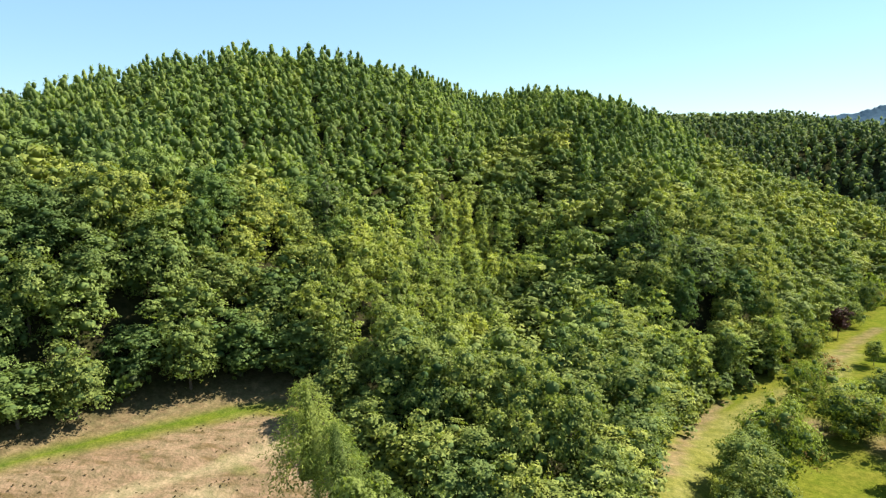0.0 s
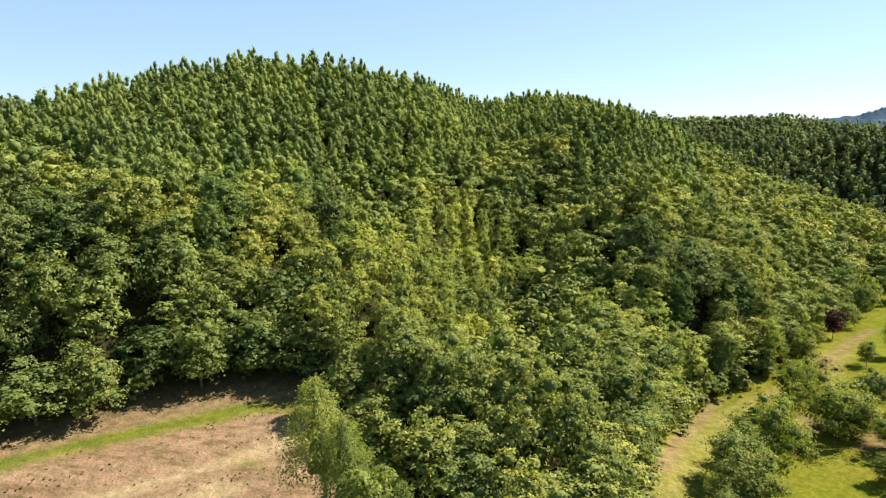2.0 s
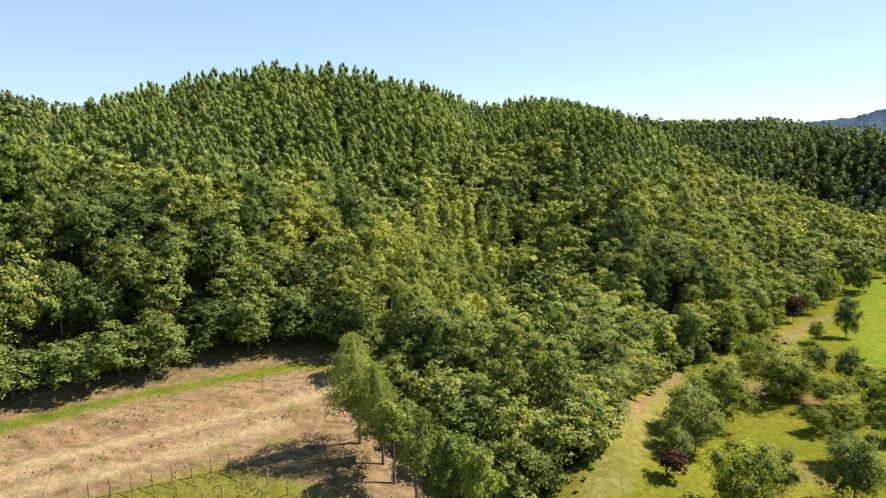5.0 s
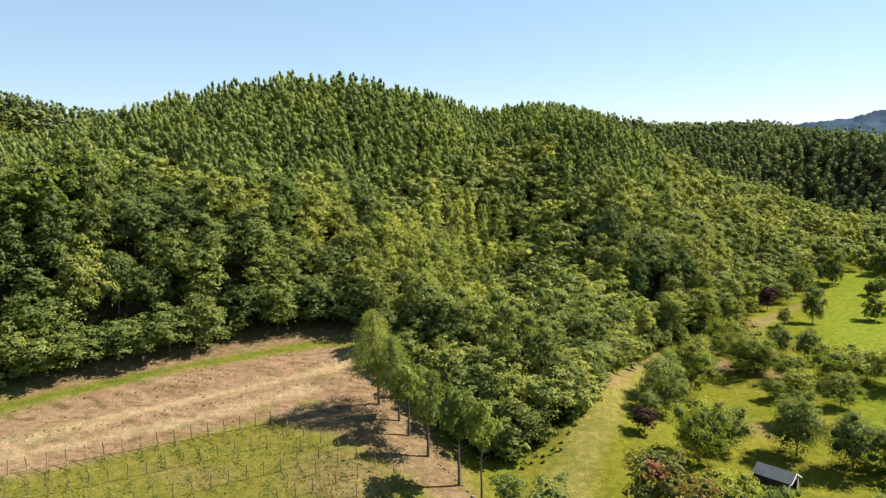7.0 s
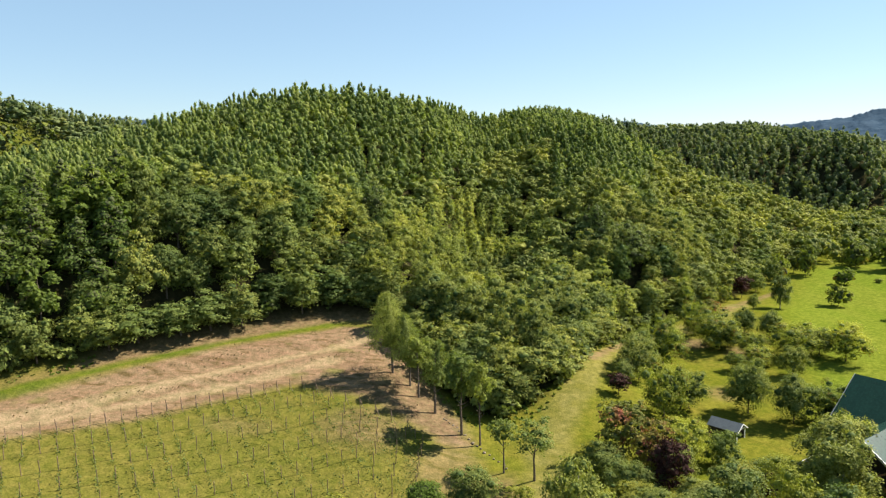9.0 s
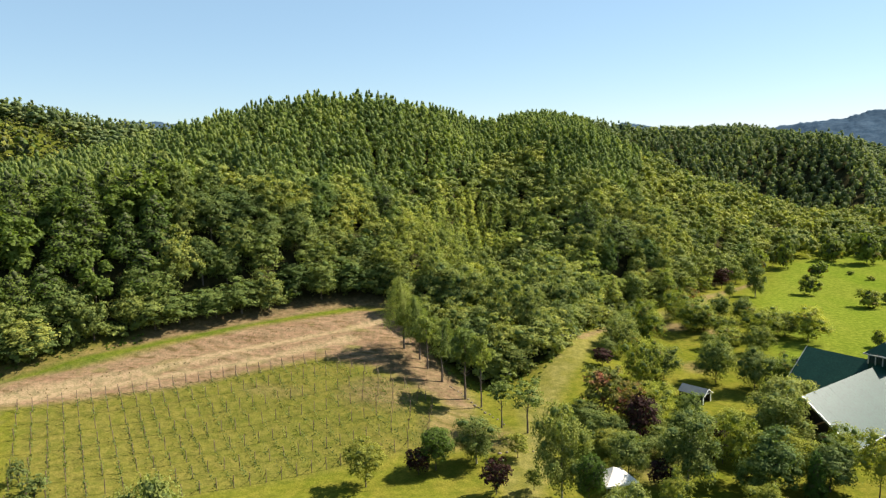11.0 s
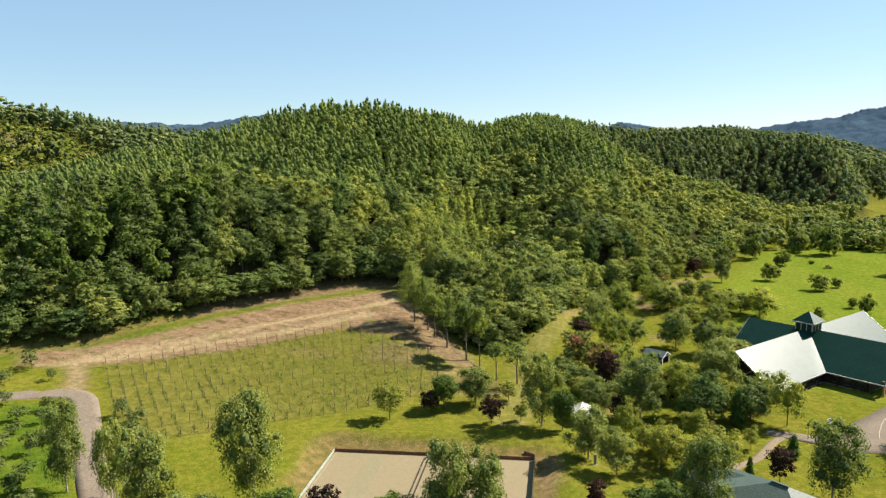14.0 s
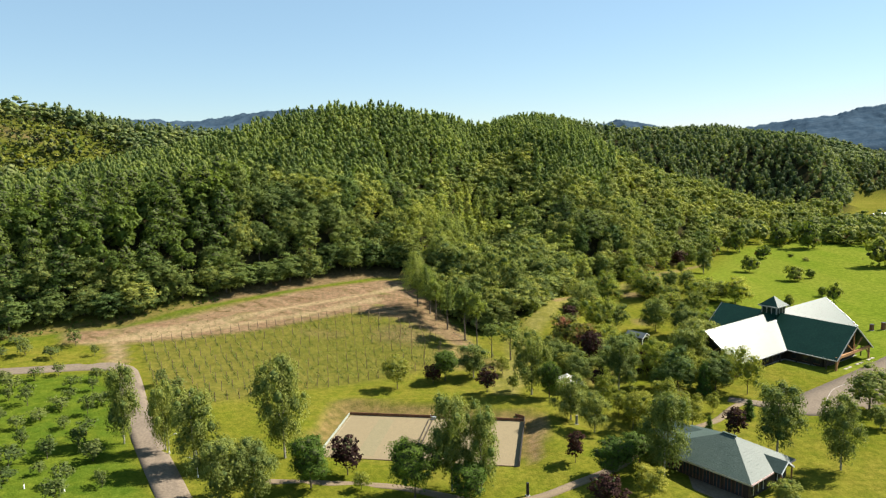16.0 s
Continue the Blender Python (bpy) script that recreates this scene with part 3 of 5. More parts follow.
def crown_larch(r, n, rad=2.6, low=2.2, high=14.0, size=0.42, body=0.78, sides=8, wide=0.6):
    """A soft, feathery conifer crown: a ragged tapering body set with drooping branch sprays, blunt at the top."""
    lean, ph = r.normal(0, 0.03, 2), r.uniform(0, 6)

    def girth(t, a):
        return rad * ((1 - t) ** 0.6 + 0.02) * (0.9 + 0.16 * np.sin(a * 3 + t * 17 + ph) + 0.1 * np.sin(a * 2 - t * 31 + 2 * ph))

    nb = n // 3
    t = 0.08 + 0.9 * (1 - r.uniform(0, 1, nb) ** 0.8)
    ang = r.uniform(0, 2 * np.pi, nb)
    ln = girth(t, ang) * r.uniform(0.72, 1.15, nb)
    z0 = low + (high - low) * t
    cs, al = [], []
    for k in range(3):
        s = 0.68 + 0.36 * (k + r.uniform(0.0, 1.0, nb)) / 3
        c = np.stack([np.cos(ang) * ln * s, np.sin(ang) * ln * s, z0 - ln * 0.22 * s ** 1.5 + 0.12 * ln], -1) + r.normal(0, 0.14, (nb, 3))
        cs.append(c)
        al.append(np.stack([np.cos(ang), np.sin(ang), -0.35 + 0 * ang], -1) + r.normal(0, 0.4, (nb, 3)))
    c, al = np.concatenate(cs), np.concatenate(al)
    c[:, :2] += lean * c[:, 2:] ** 1.5 * 0.3
    out = np.stack([c[:, 0], c[:, 1], np.full(len(c), 1.1)], -1)
    nrm = unit(unit(out) + r.normal(0, 0.5, c.shape))
    sz = size * np.concatenate([0.7 + 0.35 * (1 - t)] * 3)
    chunks = [leaf_tris(c, nrm, sz, r, 1.4, al, wide)]
    hs = np.array((0.02, 0.09, 0.18, 0.28, 0.38, 0.48, 0.58, 0.68, 0.78, 0.87, 0.94))
    a = np.arange(sides) * 2 * np.pi / sides
    rings = []
    for i, h in enumerate(hs):
        w = body * girth(h, a + i * 0.4) * r.uniform(0.62, 1.12, sides) * (0.4 if i == 0 else 1.0)
        z = low + (high - low) * h - 0.2 * w + r.normal(0, 0.15, sides)
        q = lean * np.abs(z[:, None]) ** 1.5 * 0.3
        rings.append(np.stack([np.cos(a + i * 0.4) * w + q[:, 0], np.sin(a + i * 0.4) * w + q[:, 1], z], -1))
    v = np.concatenate(rings)
    i = np.arange(sides * len(hs)).reshape(len(hs), sides)
    j = np.roll(i, -1, 1)
    chunks.append((v, np.stack([i[:-1], j[:-1], j[1:], i[1:]], -1).reshape(-1, 4)))
    return join(chunks)


def crown_spire(r, n, lobes, rad, low, high, size, core=0.8):
    """A plantation conifer seen from afar: a blunt cone of ragged, drooping clumps."""
    k = np.arange(lobes)
    t = np.clip(0.06 + 0.88 * ((k + 0.5) / lobes) ** 0.85 + r.normal(0, 0.02, lobes), 0.03, 0.93)
    a = k * 2.4 + r.uniform(0, 6) + r.normal(0, 0.3, lobes)
    g = (1 - t) ** 0.6
    off = rad * g * r.uniform(0.4, 0.66, lobes)
    cen = np.stack([np.cos(a) * off, np.sin(a) * off, low + (high - low) * t], -1)
    lr = rad * (0.5 * g + 0.1) * r.uniform(0.8, 1.2, lobes)
    tall = np.stack([lr, lr, np.maximum(lr * 0.95, (high - low) / lobes * 1.15)], -1)
    cen[-1] = (*(r.normal(0, 0.06, 2) * rad), low + (high - low) * 0.92)
    tall[-1] = (0.2 * rad, 0.2 * rad, 0.1 * (high - low))
    pick = r.choice(lobes, n, p=lr ** 2 / np.sum(lr ** 2))
    q = unit(r.normal(size=(n, 3)) + np.stack([np.cos(a), np.sin(a), 0.5 + 0 * a], -1)[pick] * 0.7)
    c = cen[pick] + q * tall[pick] * r.uniform(0.75, 1.15, (n, 1))
    al = q * np.array((1, 1, 0)) + np.array((0, 0, -0.4)) + r.normal(0, 0.4, c.shape)
    chunks = [leaf_tris(c, unit(q + r.normal(0, 0.36, c.shape) + (0, 0, 0.3)), size * (0.6 + 0.5 * g[pick]), r, 1.3, al, 0.65)]
    iv, iF = ico()
    for p, l in zip(cen, tall):
        chunks.append((iv * l * core * r.uniform(0.7, 1.1, (len(iv), 1)) + p, iF))
    return join(chunks)


def crown_birch(r, n, rad=3.2, low=2.6, high=14.0, size=0.3, droop=1.0, lobes=9, core=0.5):
    """A tall open crown: uneven tall lobes hung with drooping sprays."""
    az = (high - low) / 2
    k = np.arange(lobes)
    u = np.clip(0.92 - 1.7 * (k + 0.5) / lobes + r.normal(0, 0.1, lobes), -0.8, 0.95)
    a = k * 2.4 + r.uniform(0, 6)
    w = np.sqrt(1 - u ** 2) * r.uniform(0.2, 1.05, lobes)
    cen = np.stack([np.cos(a) * w * rad, np.sin(a) * w * rad, (low + high) / 2 + u * az * 0.8], -1)
    lr = rad * r.uniform(0.18, 0.44, lobes)
    tall = az / rad * 0.62
    ns = n // 6
    pick = r.choice(lobes, ns, p=lr ** 1.6 / np.sum(lr ** 1.6))
    q = unit(r.normal(size=(ns, 3)) + (0, 0, 0.35))
    top = cen[pick] + q * np.stack([lr[pick], lr[pick], lr[pick] * tall], -1) * r.uniform(0.74, 1.06, (ns, 1))
    ln = r.uniform(0.5, 1.9, ns) * droop
    c = np.concatenate([top + np.stack([q[:, 0] * 0.05 * j, q[:, 1] * 0.05 * j, -ln * j / 6], -1) + r.normal(0, 0.15, (ns, 3)) for j in range(6)])
    c[:, 2] = np.maximum(c[:, 2], low * 0.6)
    out = unit(np.concatenate([q] * 6) * (1, 1, 0.6) + (0, 0, 0.45))
    nrm = unit(out + r.normal(0, 0.5, c.shape))
    chunks = [leaf_tris(c, nrm, size, r, 1.6, np.array((0, 0, 1)) + r.normal(0, 0.35, c.shape))]
    iv, iF = ico()
    for p, l in zip(cen, lr):
        chunks.append((iv * np.array((l * core, l * core, l * core * 1.1 * tall)) * r.uniform(0.7, 1.15, (len(iv), 1)) + p, iF))
    return join(chunks)


def trunk_mesh(name, r, height, radius, limbs=5, spread=2.0, lean=0.3):
    """A tapered, slightly bent trunk with rising limbs."""
    bm = bmesh.new()
    pts = [Vector((r.normal(0, lean) * k / 5 * 0.5, r.normal(0, lean) * k / 5 * 0.5, height * k / 5)) for k in range(6)]
    pts[0] = Vector((0, 0, -0.5))
    for k in range(5):
        beam(bm, pts[k], pts[k + 1], 2 * radius * (1 - k / 5.6), 2 * radius * (1 - (k + 1) / 5.6), 7)
    for k in range(limbs):
        a, h = k * 2.4 + r.uniform(0, 1), r.uniform(0.35, 0.8)
        s = pts[0].lerp(pts[5], h)
        e = s + Vector((math.cos(a) * spread, math.sin(a) * spread, spread * r.uniform(0.6, 1.1)))
        beam(bm, s, e, radius * 0.7, radius * 0.2, 5)
    me = bpy.data.meshes.new(name)
    bm.to_mesh(me)
    bm.free()
    return me


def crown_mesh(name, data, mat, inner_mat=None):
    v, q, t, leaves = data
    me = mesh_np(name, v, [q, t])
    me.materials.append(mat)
    me.materials.append(inner_mat or CORE_SHADE)
    # Cores take the darker second slot, so the gaps look shaded.
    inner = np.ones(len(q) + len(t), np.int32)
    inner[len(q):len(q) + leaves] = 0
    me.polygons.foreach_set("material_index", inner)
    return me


def kind_of_tree(trunk_h, trunk_r, bark, crowns, nominal, spread=2.0, limbs=5):
    trunks = []
    for k in range(len(crowns)):
        me = trunk_mesh("trunk", rng, trunk_h, trunk_r, limbs, spread)
        me.materials.append(bark)
        trunks.append(me)
    return trunks, crowns, nominal


def plant(name, label, category, kind, x, y, h, rad, group="", turn=None):
    trunks, crowns, (nh, nr) = kind
    k = int(rng.integers(len(crowns)))
    ob = thing(name, label, category, None, group)
    ob.location = (x, y, gz(x, y) - 0.05)
    ob.rotation_euler = (0, 0, rng.uniform(0, 6.28) if turn is None else turn)
    ob.scale = (rad / nr, rad / nr, h / nh)
    part("trunk", trunks[k], BARK, ob)
    part("crown", crowns[k], None, ob)
    return ob


# Cores get a darker leaf colour: painted shade between the lobes.
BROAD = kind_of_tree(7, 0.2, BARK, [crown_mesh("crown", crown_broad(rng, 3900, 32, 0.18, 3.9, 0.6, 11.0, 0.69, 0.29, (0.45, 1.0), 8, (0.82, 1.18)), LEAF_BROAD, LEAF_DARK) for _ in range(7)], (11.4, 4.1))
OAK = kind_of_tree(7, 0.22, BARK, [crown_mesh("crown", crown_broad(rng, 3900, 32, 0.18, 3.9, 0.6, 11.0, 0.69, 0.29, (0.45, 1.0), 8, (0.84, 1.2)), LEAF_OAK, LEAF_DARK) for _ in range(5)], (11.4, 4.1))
# Darkest kind, for the hollows: slope shade put into its leaf colour.
DARK = kind_of_tree(7, 0.22, BARK, [crown_mesh("crown", crown_broad(rng, 3900, 32, 0.18, 3.9, 0.6, 11.0, 0.69, 0.29, (0.45, 1.0), 8, (0.84, 1.2)), LEAF_DARK, CORE_SHADE) for _ in range(3)], (11.4, 4.1))
PALE = kind_of_tree(8, 0.13, BARK, [crown_mesh("crown", crown_broad(rng, 1900, 24, 0.19, 2.3, 0.8, 12, 0.55, 0.36, (0.4, 0.95), 6), LEAF_PALE, LEAF_OLIVE) for _ in range(4)] + [crown_mesh("crown", crown_spire(rng, 1700, 20, 2.8, 0.8, 12, 0.22, 0.6), LEAF_PALE, LEAF_OLIVE) for _ in range(1)], (12.0, 2.5))
LARCH = kind_of_tree(12, 0.17, BARK, [crown_mesh("crown", crown_spire(rng, 2000, 22, 3.6, 0.8, 14.6, 0.24, 0.66), LEAF_WEST) for _ in range(5)] + [crown_mesh("crown", crown_birch(rng, 2400, 3.0, 0.8, 14.0, 0.25, 0.4, 12, 0.4), LEAF_WEST) for _ in range(1)], (14.0, 2.7), 0.8)
GROVE = kind_of_tree(10, 0.14, BARK, [crown_mesh("crown", crown_spire(rng, 1500, 20, 2.9, 0.8, 12.5, 0.21, 0.66), LEAF_GROVE, LEAF_OAK) for _ in range(3)] + [crown_mesh("crown", crown_broad(rng, 1500, 22, 0.2, 2.4, 0.8, 12, 0.6, 0.36, (0.4, 0.95), 6), LEAF_GROVE, LEAF_OAK) for _ in range(2)], (12.4, 2.5), 0.8)
BIRCH_GREEN = kind_of_tree(9, 0.14, BARK, [crown_mesh("crown", crown_broad(rng, 1700, 22, 0.2, 2.5, 0.8, 12, 0.55, 0.36, (0.4, 0.98), 6), LEAF_BROAD, LEAF_OAK) for _ in range(3)], (12.0, 2.6), 1.0)
OLIVE = kind_of_tree(6, 0.14, BARK, [crown_mesh("crown", crown_broad(rng, 2200, 26, 0.19, 3.0, 0.5, 9.6, 0.66, 0.32, (0.45, 0.98), 6, (0.85, 1.15)), LEAF_GROVE, LEAF_OAK) for _ in range(3)], (10.0, 3.1))
FIELD_LARCH = kind_of_tree(12, 0.17, BARK, [crown_mesh("crown", crown_larch(rng, 8000, 3.7, 4.6, 14.6, 0.12, 0.36, 8, 0.4), LEAF_SOFT, LEAF_OAK) for _ in range(2)], (14.0, 3.2), 0.8)
PINE = kind_of_tree(13, 0.2, BARK, [crown_mesh("crown", c, LEAF_SOFT, LEAF_OAK) for c in (crown_larch(rng, 2600, 2.7, 5.6, 15.2, 0.14, 0.3, 8, 0.42), crown_birch(rng, 2600, 2.5, 6.0, 15, 0.16, 0.5, 13, 0.34),
                                                                                          crown_birch(rng, 2600, 2.3, 6.4, 15, 0.16, 0.5, 12, 0.3), crown_larch(rng, 2600, 2.6, 6.0, 15.2, 0.14, 0.3, 8, 0.42))], (15.0, 2.3), 0.9, 9)
OPEN_PINE = kind_of_tree(8.2, 0.17, BARK, [crown_mesh("crown", crown_broad(rng, 1500, 15, 0.14, 2.3, 4.2, 9.2, 0.5, 0.3, (0.35, 1.0), 6), LEAF_OAK, LEAF_DARK) for _ in range(2)], (9.2, 2.3), 1.2)
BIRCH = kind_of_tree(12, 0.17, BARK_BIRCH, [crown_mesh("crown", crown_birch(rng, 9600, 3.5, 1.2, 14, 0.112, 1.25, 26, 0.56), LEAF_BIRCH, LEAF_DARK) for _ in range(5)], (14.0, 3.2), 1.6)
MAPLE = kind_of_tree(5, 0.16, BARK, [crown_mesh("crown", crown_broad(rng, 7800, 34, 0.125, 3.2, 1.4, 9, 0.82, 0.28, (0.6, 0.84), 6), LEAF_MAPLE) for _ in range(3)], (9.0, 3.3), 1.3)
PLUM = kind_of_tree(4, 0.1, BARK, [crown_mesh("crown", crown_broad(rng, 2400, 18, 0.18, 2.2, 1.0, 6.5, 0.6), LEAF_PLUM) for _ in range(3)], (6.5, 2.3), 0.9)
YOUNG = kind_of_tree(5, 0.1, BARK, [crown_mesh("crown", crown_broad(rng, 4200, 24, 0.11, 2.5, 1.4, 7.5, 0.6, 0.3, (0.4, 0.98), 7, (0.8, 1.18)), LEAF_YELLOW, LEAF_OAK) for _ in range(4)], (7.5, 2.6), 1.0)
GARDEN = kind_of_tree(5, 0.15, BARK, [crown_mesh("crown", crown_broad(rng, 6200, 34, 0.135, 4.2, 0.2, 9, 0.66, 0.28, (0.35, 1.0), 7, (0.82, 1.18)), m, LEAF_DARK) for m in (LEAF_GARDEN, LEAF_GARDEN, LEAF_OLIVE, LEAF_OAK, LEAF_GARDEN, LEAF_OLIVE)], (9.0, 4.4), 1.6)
RED = kind_of_tree(5, 0.14, BARK, [crown_mesh("crown", crown_broad(rng, 3400, 26, 0.19, 3.2, 0.7, 8.5, 0.5, 0.28, (0.4, 1.0)), LEAF_RED) for _ in range(3)], (8.5, 3.4), 1.3)
SHRUB = kind_of_tree(1.5, 0.06, BARK, [crown_mesh("crown", crown_broad(rng, 1100, 12, 0.2, 2.0, 0.0, 3.2, 0.75), LEAF_GARDEN) for _ in range(3)], (3.2, 2.1), 0.6, 3)
APPLE = kind_of_tree(2, 0.07, BARK, [crown_mesh("crown", crown_broad(rng, 560, 11, 0.145, 1.5, 0.4, 3.2, 0.4, 0.32, (0.3, 1.05), 6), LEAF_ORCHARD) for _ in range(4)], (3.2, 1.6), 0.7, 4)
FIR = kind_of_tree(3, 0.08, BARK, [crown_mesh("crown", crown_larch(rng, 1300, 1.0, 0.2, 4, 0.15), LEAF_MAPLE)], (4.0, 1.0), 0.3, 3)
UNDER = kind_of_tree(1.5, 0.06, BARK, [crown_mesh("crown", crown_broad(rng, 900, 10, 0.28, 2.3, -0.2, 3.6, 0.75), m) for m in (LEAF_OAK, LEAF_DARK, LEAF_OAK, LEAF_BROAD)], (3.6, 2.4), 0.6, 3)


def spaced(n, x0, x1, y0, y1, gap, keep):
    """Scattered points no nearer than gap, kept where keep(x, y) is true."""
    cell, out = {}, []
    xs, ys = rng.uniform(x0, x1, n), rng.uniform(y0, y1, n)
    ok = keep(xs, ys)
    for x, y in zip(xs[ok], ys[ok]):
        i, j = int(x // gap), int(y // gap)
        if all((x - a) ** 2 + (y - b) ** 2 > gap * gap for di in (-1, 0, 1) for dj in (-1, 0, 1) for a, b in cell.get((i + di, j + dj), ())):
            cell.setdefault((i, j), []).append((x, y))
            out.append((x, y))
    return np.array(out)


def forest(name, label, templates, mat, pts, sizes, inner_mat=None):
    """One mesh of many trees: templates is a list of (verts, quads, tris, leaf count); sizes: (radius, height) factors for each tree."""
    vs, qs, ts, tint, inner, o = [], [], [], [], [], 0
    zs = ground_z(pts[:, 0], pts[:, 1])
    which = rng.integers(len(templates), size=len(pts))
    ang = rng.uniform(0, 6.28, len(pts))
    tone = rng.uniform(0, 1, len(pts))
    for k, (v, q, t, leaves) in enumerate(templates):
        w = np.where(which == k)[0]
        if not len(w):
            continue
        c, s = np.cos(ang[w])[:, None], np.sin(ang[w])[:, None]
        p = np.stack([(v[None, :, 0] * c - v[None, :, 1] * s) * sizes[w, 0:1] + pts[w, 0:1],
                      (v[None, :, 0] * s + v[None, :, 1] * c) * sizes[w, 0:1] + pts[w, 1:2],
                      v[None, :, 2] * sizes[w, 1:2] + zs[w, None]], -1)
        base = o + np.arange(len(w))[:, None, None] * len(v)
        vs.append(p.reshape(-1, 3))
        if len(q):
            qs.append((q[None] + base).reshape(-1, 4))
        if len(t):
            ts.append((t[None] + base).reshape(-1, 3))
            inner.append(np.tile(np.arange(len(t)) >= leaves, len(w)))
        tint.append(np.repeat(tone[w], len(v)))
        o += len(w) * len(v)
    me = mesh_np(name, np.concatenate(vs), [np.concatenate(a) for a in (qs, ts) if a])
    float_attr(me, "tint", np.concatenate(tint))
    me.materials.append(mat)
    me.materials.append(inner_mat or CORE_SHADE)
    # Cores use the second slot; its default is painted gap shade.
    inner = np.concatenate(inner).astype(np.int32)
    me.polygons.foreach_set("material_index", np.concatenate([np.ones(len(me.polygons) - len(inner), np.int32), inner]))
    tagged(new(name, me), label, "woods", kind="stuff")


# ---- woods ----


def larch_zone(x, y):
    """Plantation on the upper hill and on the western slope."""
    h = ground_z(x, y)
    foot = np.where(x > 25, 29 + 7 * step(335, 385, y) + 2 * np.sin(x * 0.21), 36 + 4 * np.sin(x * 0.05))
    upper = (h > foot) & (y < 640) & (x < 122) & (x > -150)
    west = (x < -66 - 0.25 * (y - 175)) & (y < 235) & (x > -170)
    return upper | west


PALE_GLADE = [(-29, 236), (-15, 256), (-2, 265), (2, 250), (-6, 222), (-14, 213), (-25, 215)]
WILLOWS = [(19, 262), (26, 258), (37, 254), (50, 256), (50, 246), (36, 238), (22, 240)]
SPUR_GROVE = [(-16, 280), (-5, 302), (17, 288), (18, 268), (5, 273), (-3, 268), (-15, 244), (-21, 257)]
HOLLOWS = [[(18, 288), (31, 278), (42, 271), (49, 270), (40, 263), (28, 266), (17, 272)],
           [(-44, 257), (-23, 289), (-16, 280), (-20, 257), (-32, 236)],
           [(-10, 305), (14, 319), (21, 293), (5, 303)]]


def pale_zone(x, y):
    """A glade of pale slender trees, and the willowy edge at the foot of the flank."""
    return inside(x, y, PALE_GLADE) | inside(x, y, WILLOWS)


def shade_zone(x, y):
    """Hollows whose slope shade is put into darker leaf colours."""
    return inside(x, y, HOLLOWS[0]) | inside(x, y, HOLLOWS[1]) | inside(x, y, HOLLOWS[2])


def grove_zone(x, y):
    """Young larches on the low spur behind the gully."""
    return inside(x, y, SPUR_GROVE)


def clearing(x, y):
    return np.hypot((x + 260) / 54, (y - 400) / 44) < 1


def in_view(x, y):
    """Where trees show from the camera's path; hidden or out-of-view ground stays bare."""
    behind = ((x > -172) & (x < -28) & (y > 350)) | ((x > -150) & (x < 4) & (y > 455)) | ((x < -140) & (y > 515))
    return ~behind & (np.abs(x) < 0.74 * (y + 15) + 25)


near = lambda x, y: (past_toe(x, y) > 2.5) & in_view(x, y)
PINE_LINE = [(-17, 190.5), (-8.9, 180.8), (0, 171), (3, 166)]
# trees of the lower slope, one by one
front = spaced(16000, -130, 62, 140, 300, 4.55, lambda x, y: (past_toe(x, y) > np.where(x < -18, 0.6, 2.5)) & in_view(x, y) & (past_toe(x, y) < 34) & (~larch_zone(x, y) | (past_toe(x, y) < 9)) & ~pale_zone(x, y) & ~grove_zone(x, y) & (chain_dist(x, y, PINE_LINE) > 10.5))
for x, y in front:
    edge = past_toe(x, y) < 7
    shady = bool(shade_zone(x, y))
    dark = shady or rng.uniform() < (0.8 if x < -72 else 0.62 if x < -20 else 0.24)
    plant("forest_tree", "dark green broad-crowned tree on the lower wooded slope" if dark else "leafy yellow-green tree on the lower wooded slope", "tree", DARK if shady and rng.uniform() < 0.5 else OAK if dark else BROAD, x, y, rng.uniform(7, 10.5) if edge else rng.uniform(8.5, 15), rng.uniform(3.4, 5.2), "lower slope trees")
glade = spaced(3200, -35, 54, 195, 268, 3.9, lambda x, y: near(x, y) & pale_zone(x, y))
for x, y in glade:
    willow = x > 15
    plant("glade_tree", "soft olive-green willowy tree at the foot of the flank" if willow else "slender pale-green tree in the wooded gully", "tree",
          (OLIVE if rng.uniform() < 0.6 else GROVE) if willow else PALE if rng.uniform() < 0.6 else BIRCH_GREEN, x, y,
          rng.uniform(7, 10.5) if willow else rng.uniform(9, 14.5), rng.uniform(2.4, 3.4) if willow else rng.uniform(1.9, 2.8), "gully trees")
grove = spaced(2500, -25, 25, 255, 312, 3.9, lambda x, y: near(x, y) & grove_zone(x, y))
for x, y in grove:
    plant("grove_larch", "slender mid-green young larch on the wooded spur", "tree", GROVE, x, y, rng.uniform(9.5, 13.5), rng.uniform(2.1, 2.9), "spur larches")
west = spaced(9000, -150, -60, 140, 232, 5.1, lambda x, y: near(x, y) & (x < -66 - 0.25 * (y - 175)) & (past_toe(x, y) < 40) & (past_toe(x, y) > 7))
for x, y in west:
    plant("larch_tree", "tall green larch at the edge of the plantation", "tree", LARCH, x, y, rng.uniform(11, 15.5), rng.uniform(3.2, 4.3), "edge larches")

brush = spaced(6000, -140, 62, 130, 275, 3.0, lambda x, y: (past_toe(x, y) > -0.6) & (past_toe(x, y) < 5) & (chain_dist(x, y, PINE_LINE) > 7.5) & ((x < -70) | (x > 0) | (past_toe(x, y) > 3.2)))
for x, y in brush:
    plant("edge_bush", "leafy bush at the foot of the wood", "bush", UNDER, x, y, rng.uniform(2.2, 5.5), rng.uniform(1.8, 3.0), "wood edge bushes")

def far_side(x, y):
    """Across the side valley."""
    return y > 590 - (x - 60) * 0.75


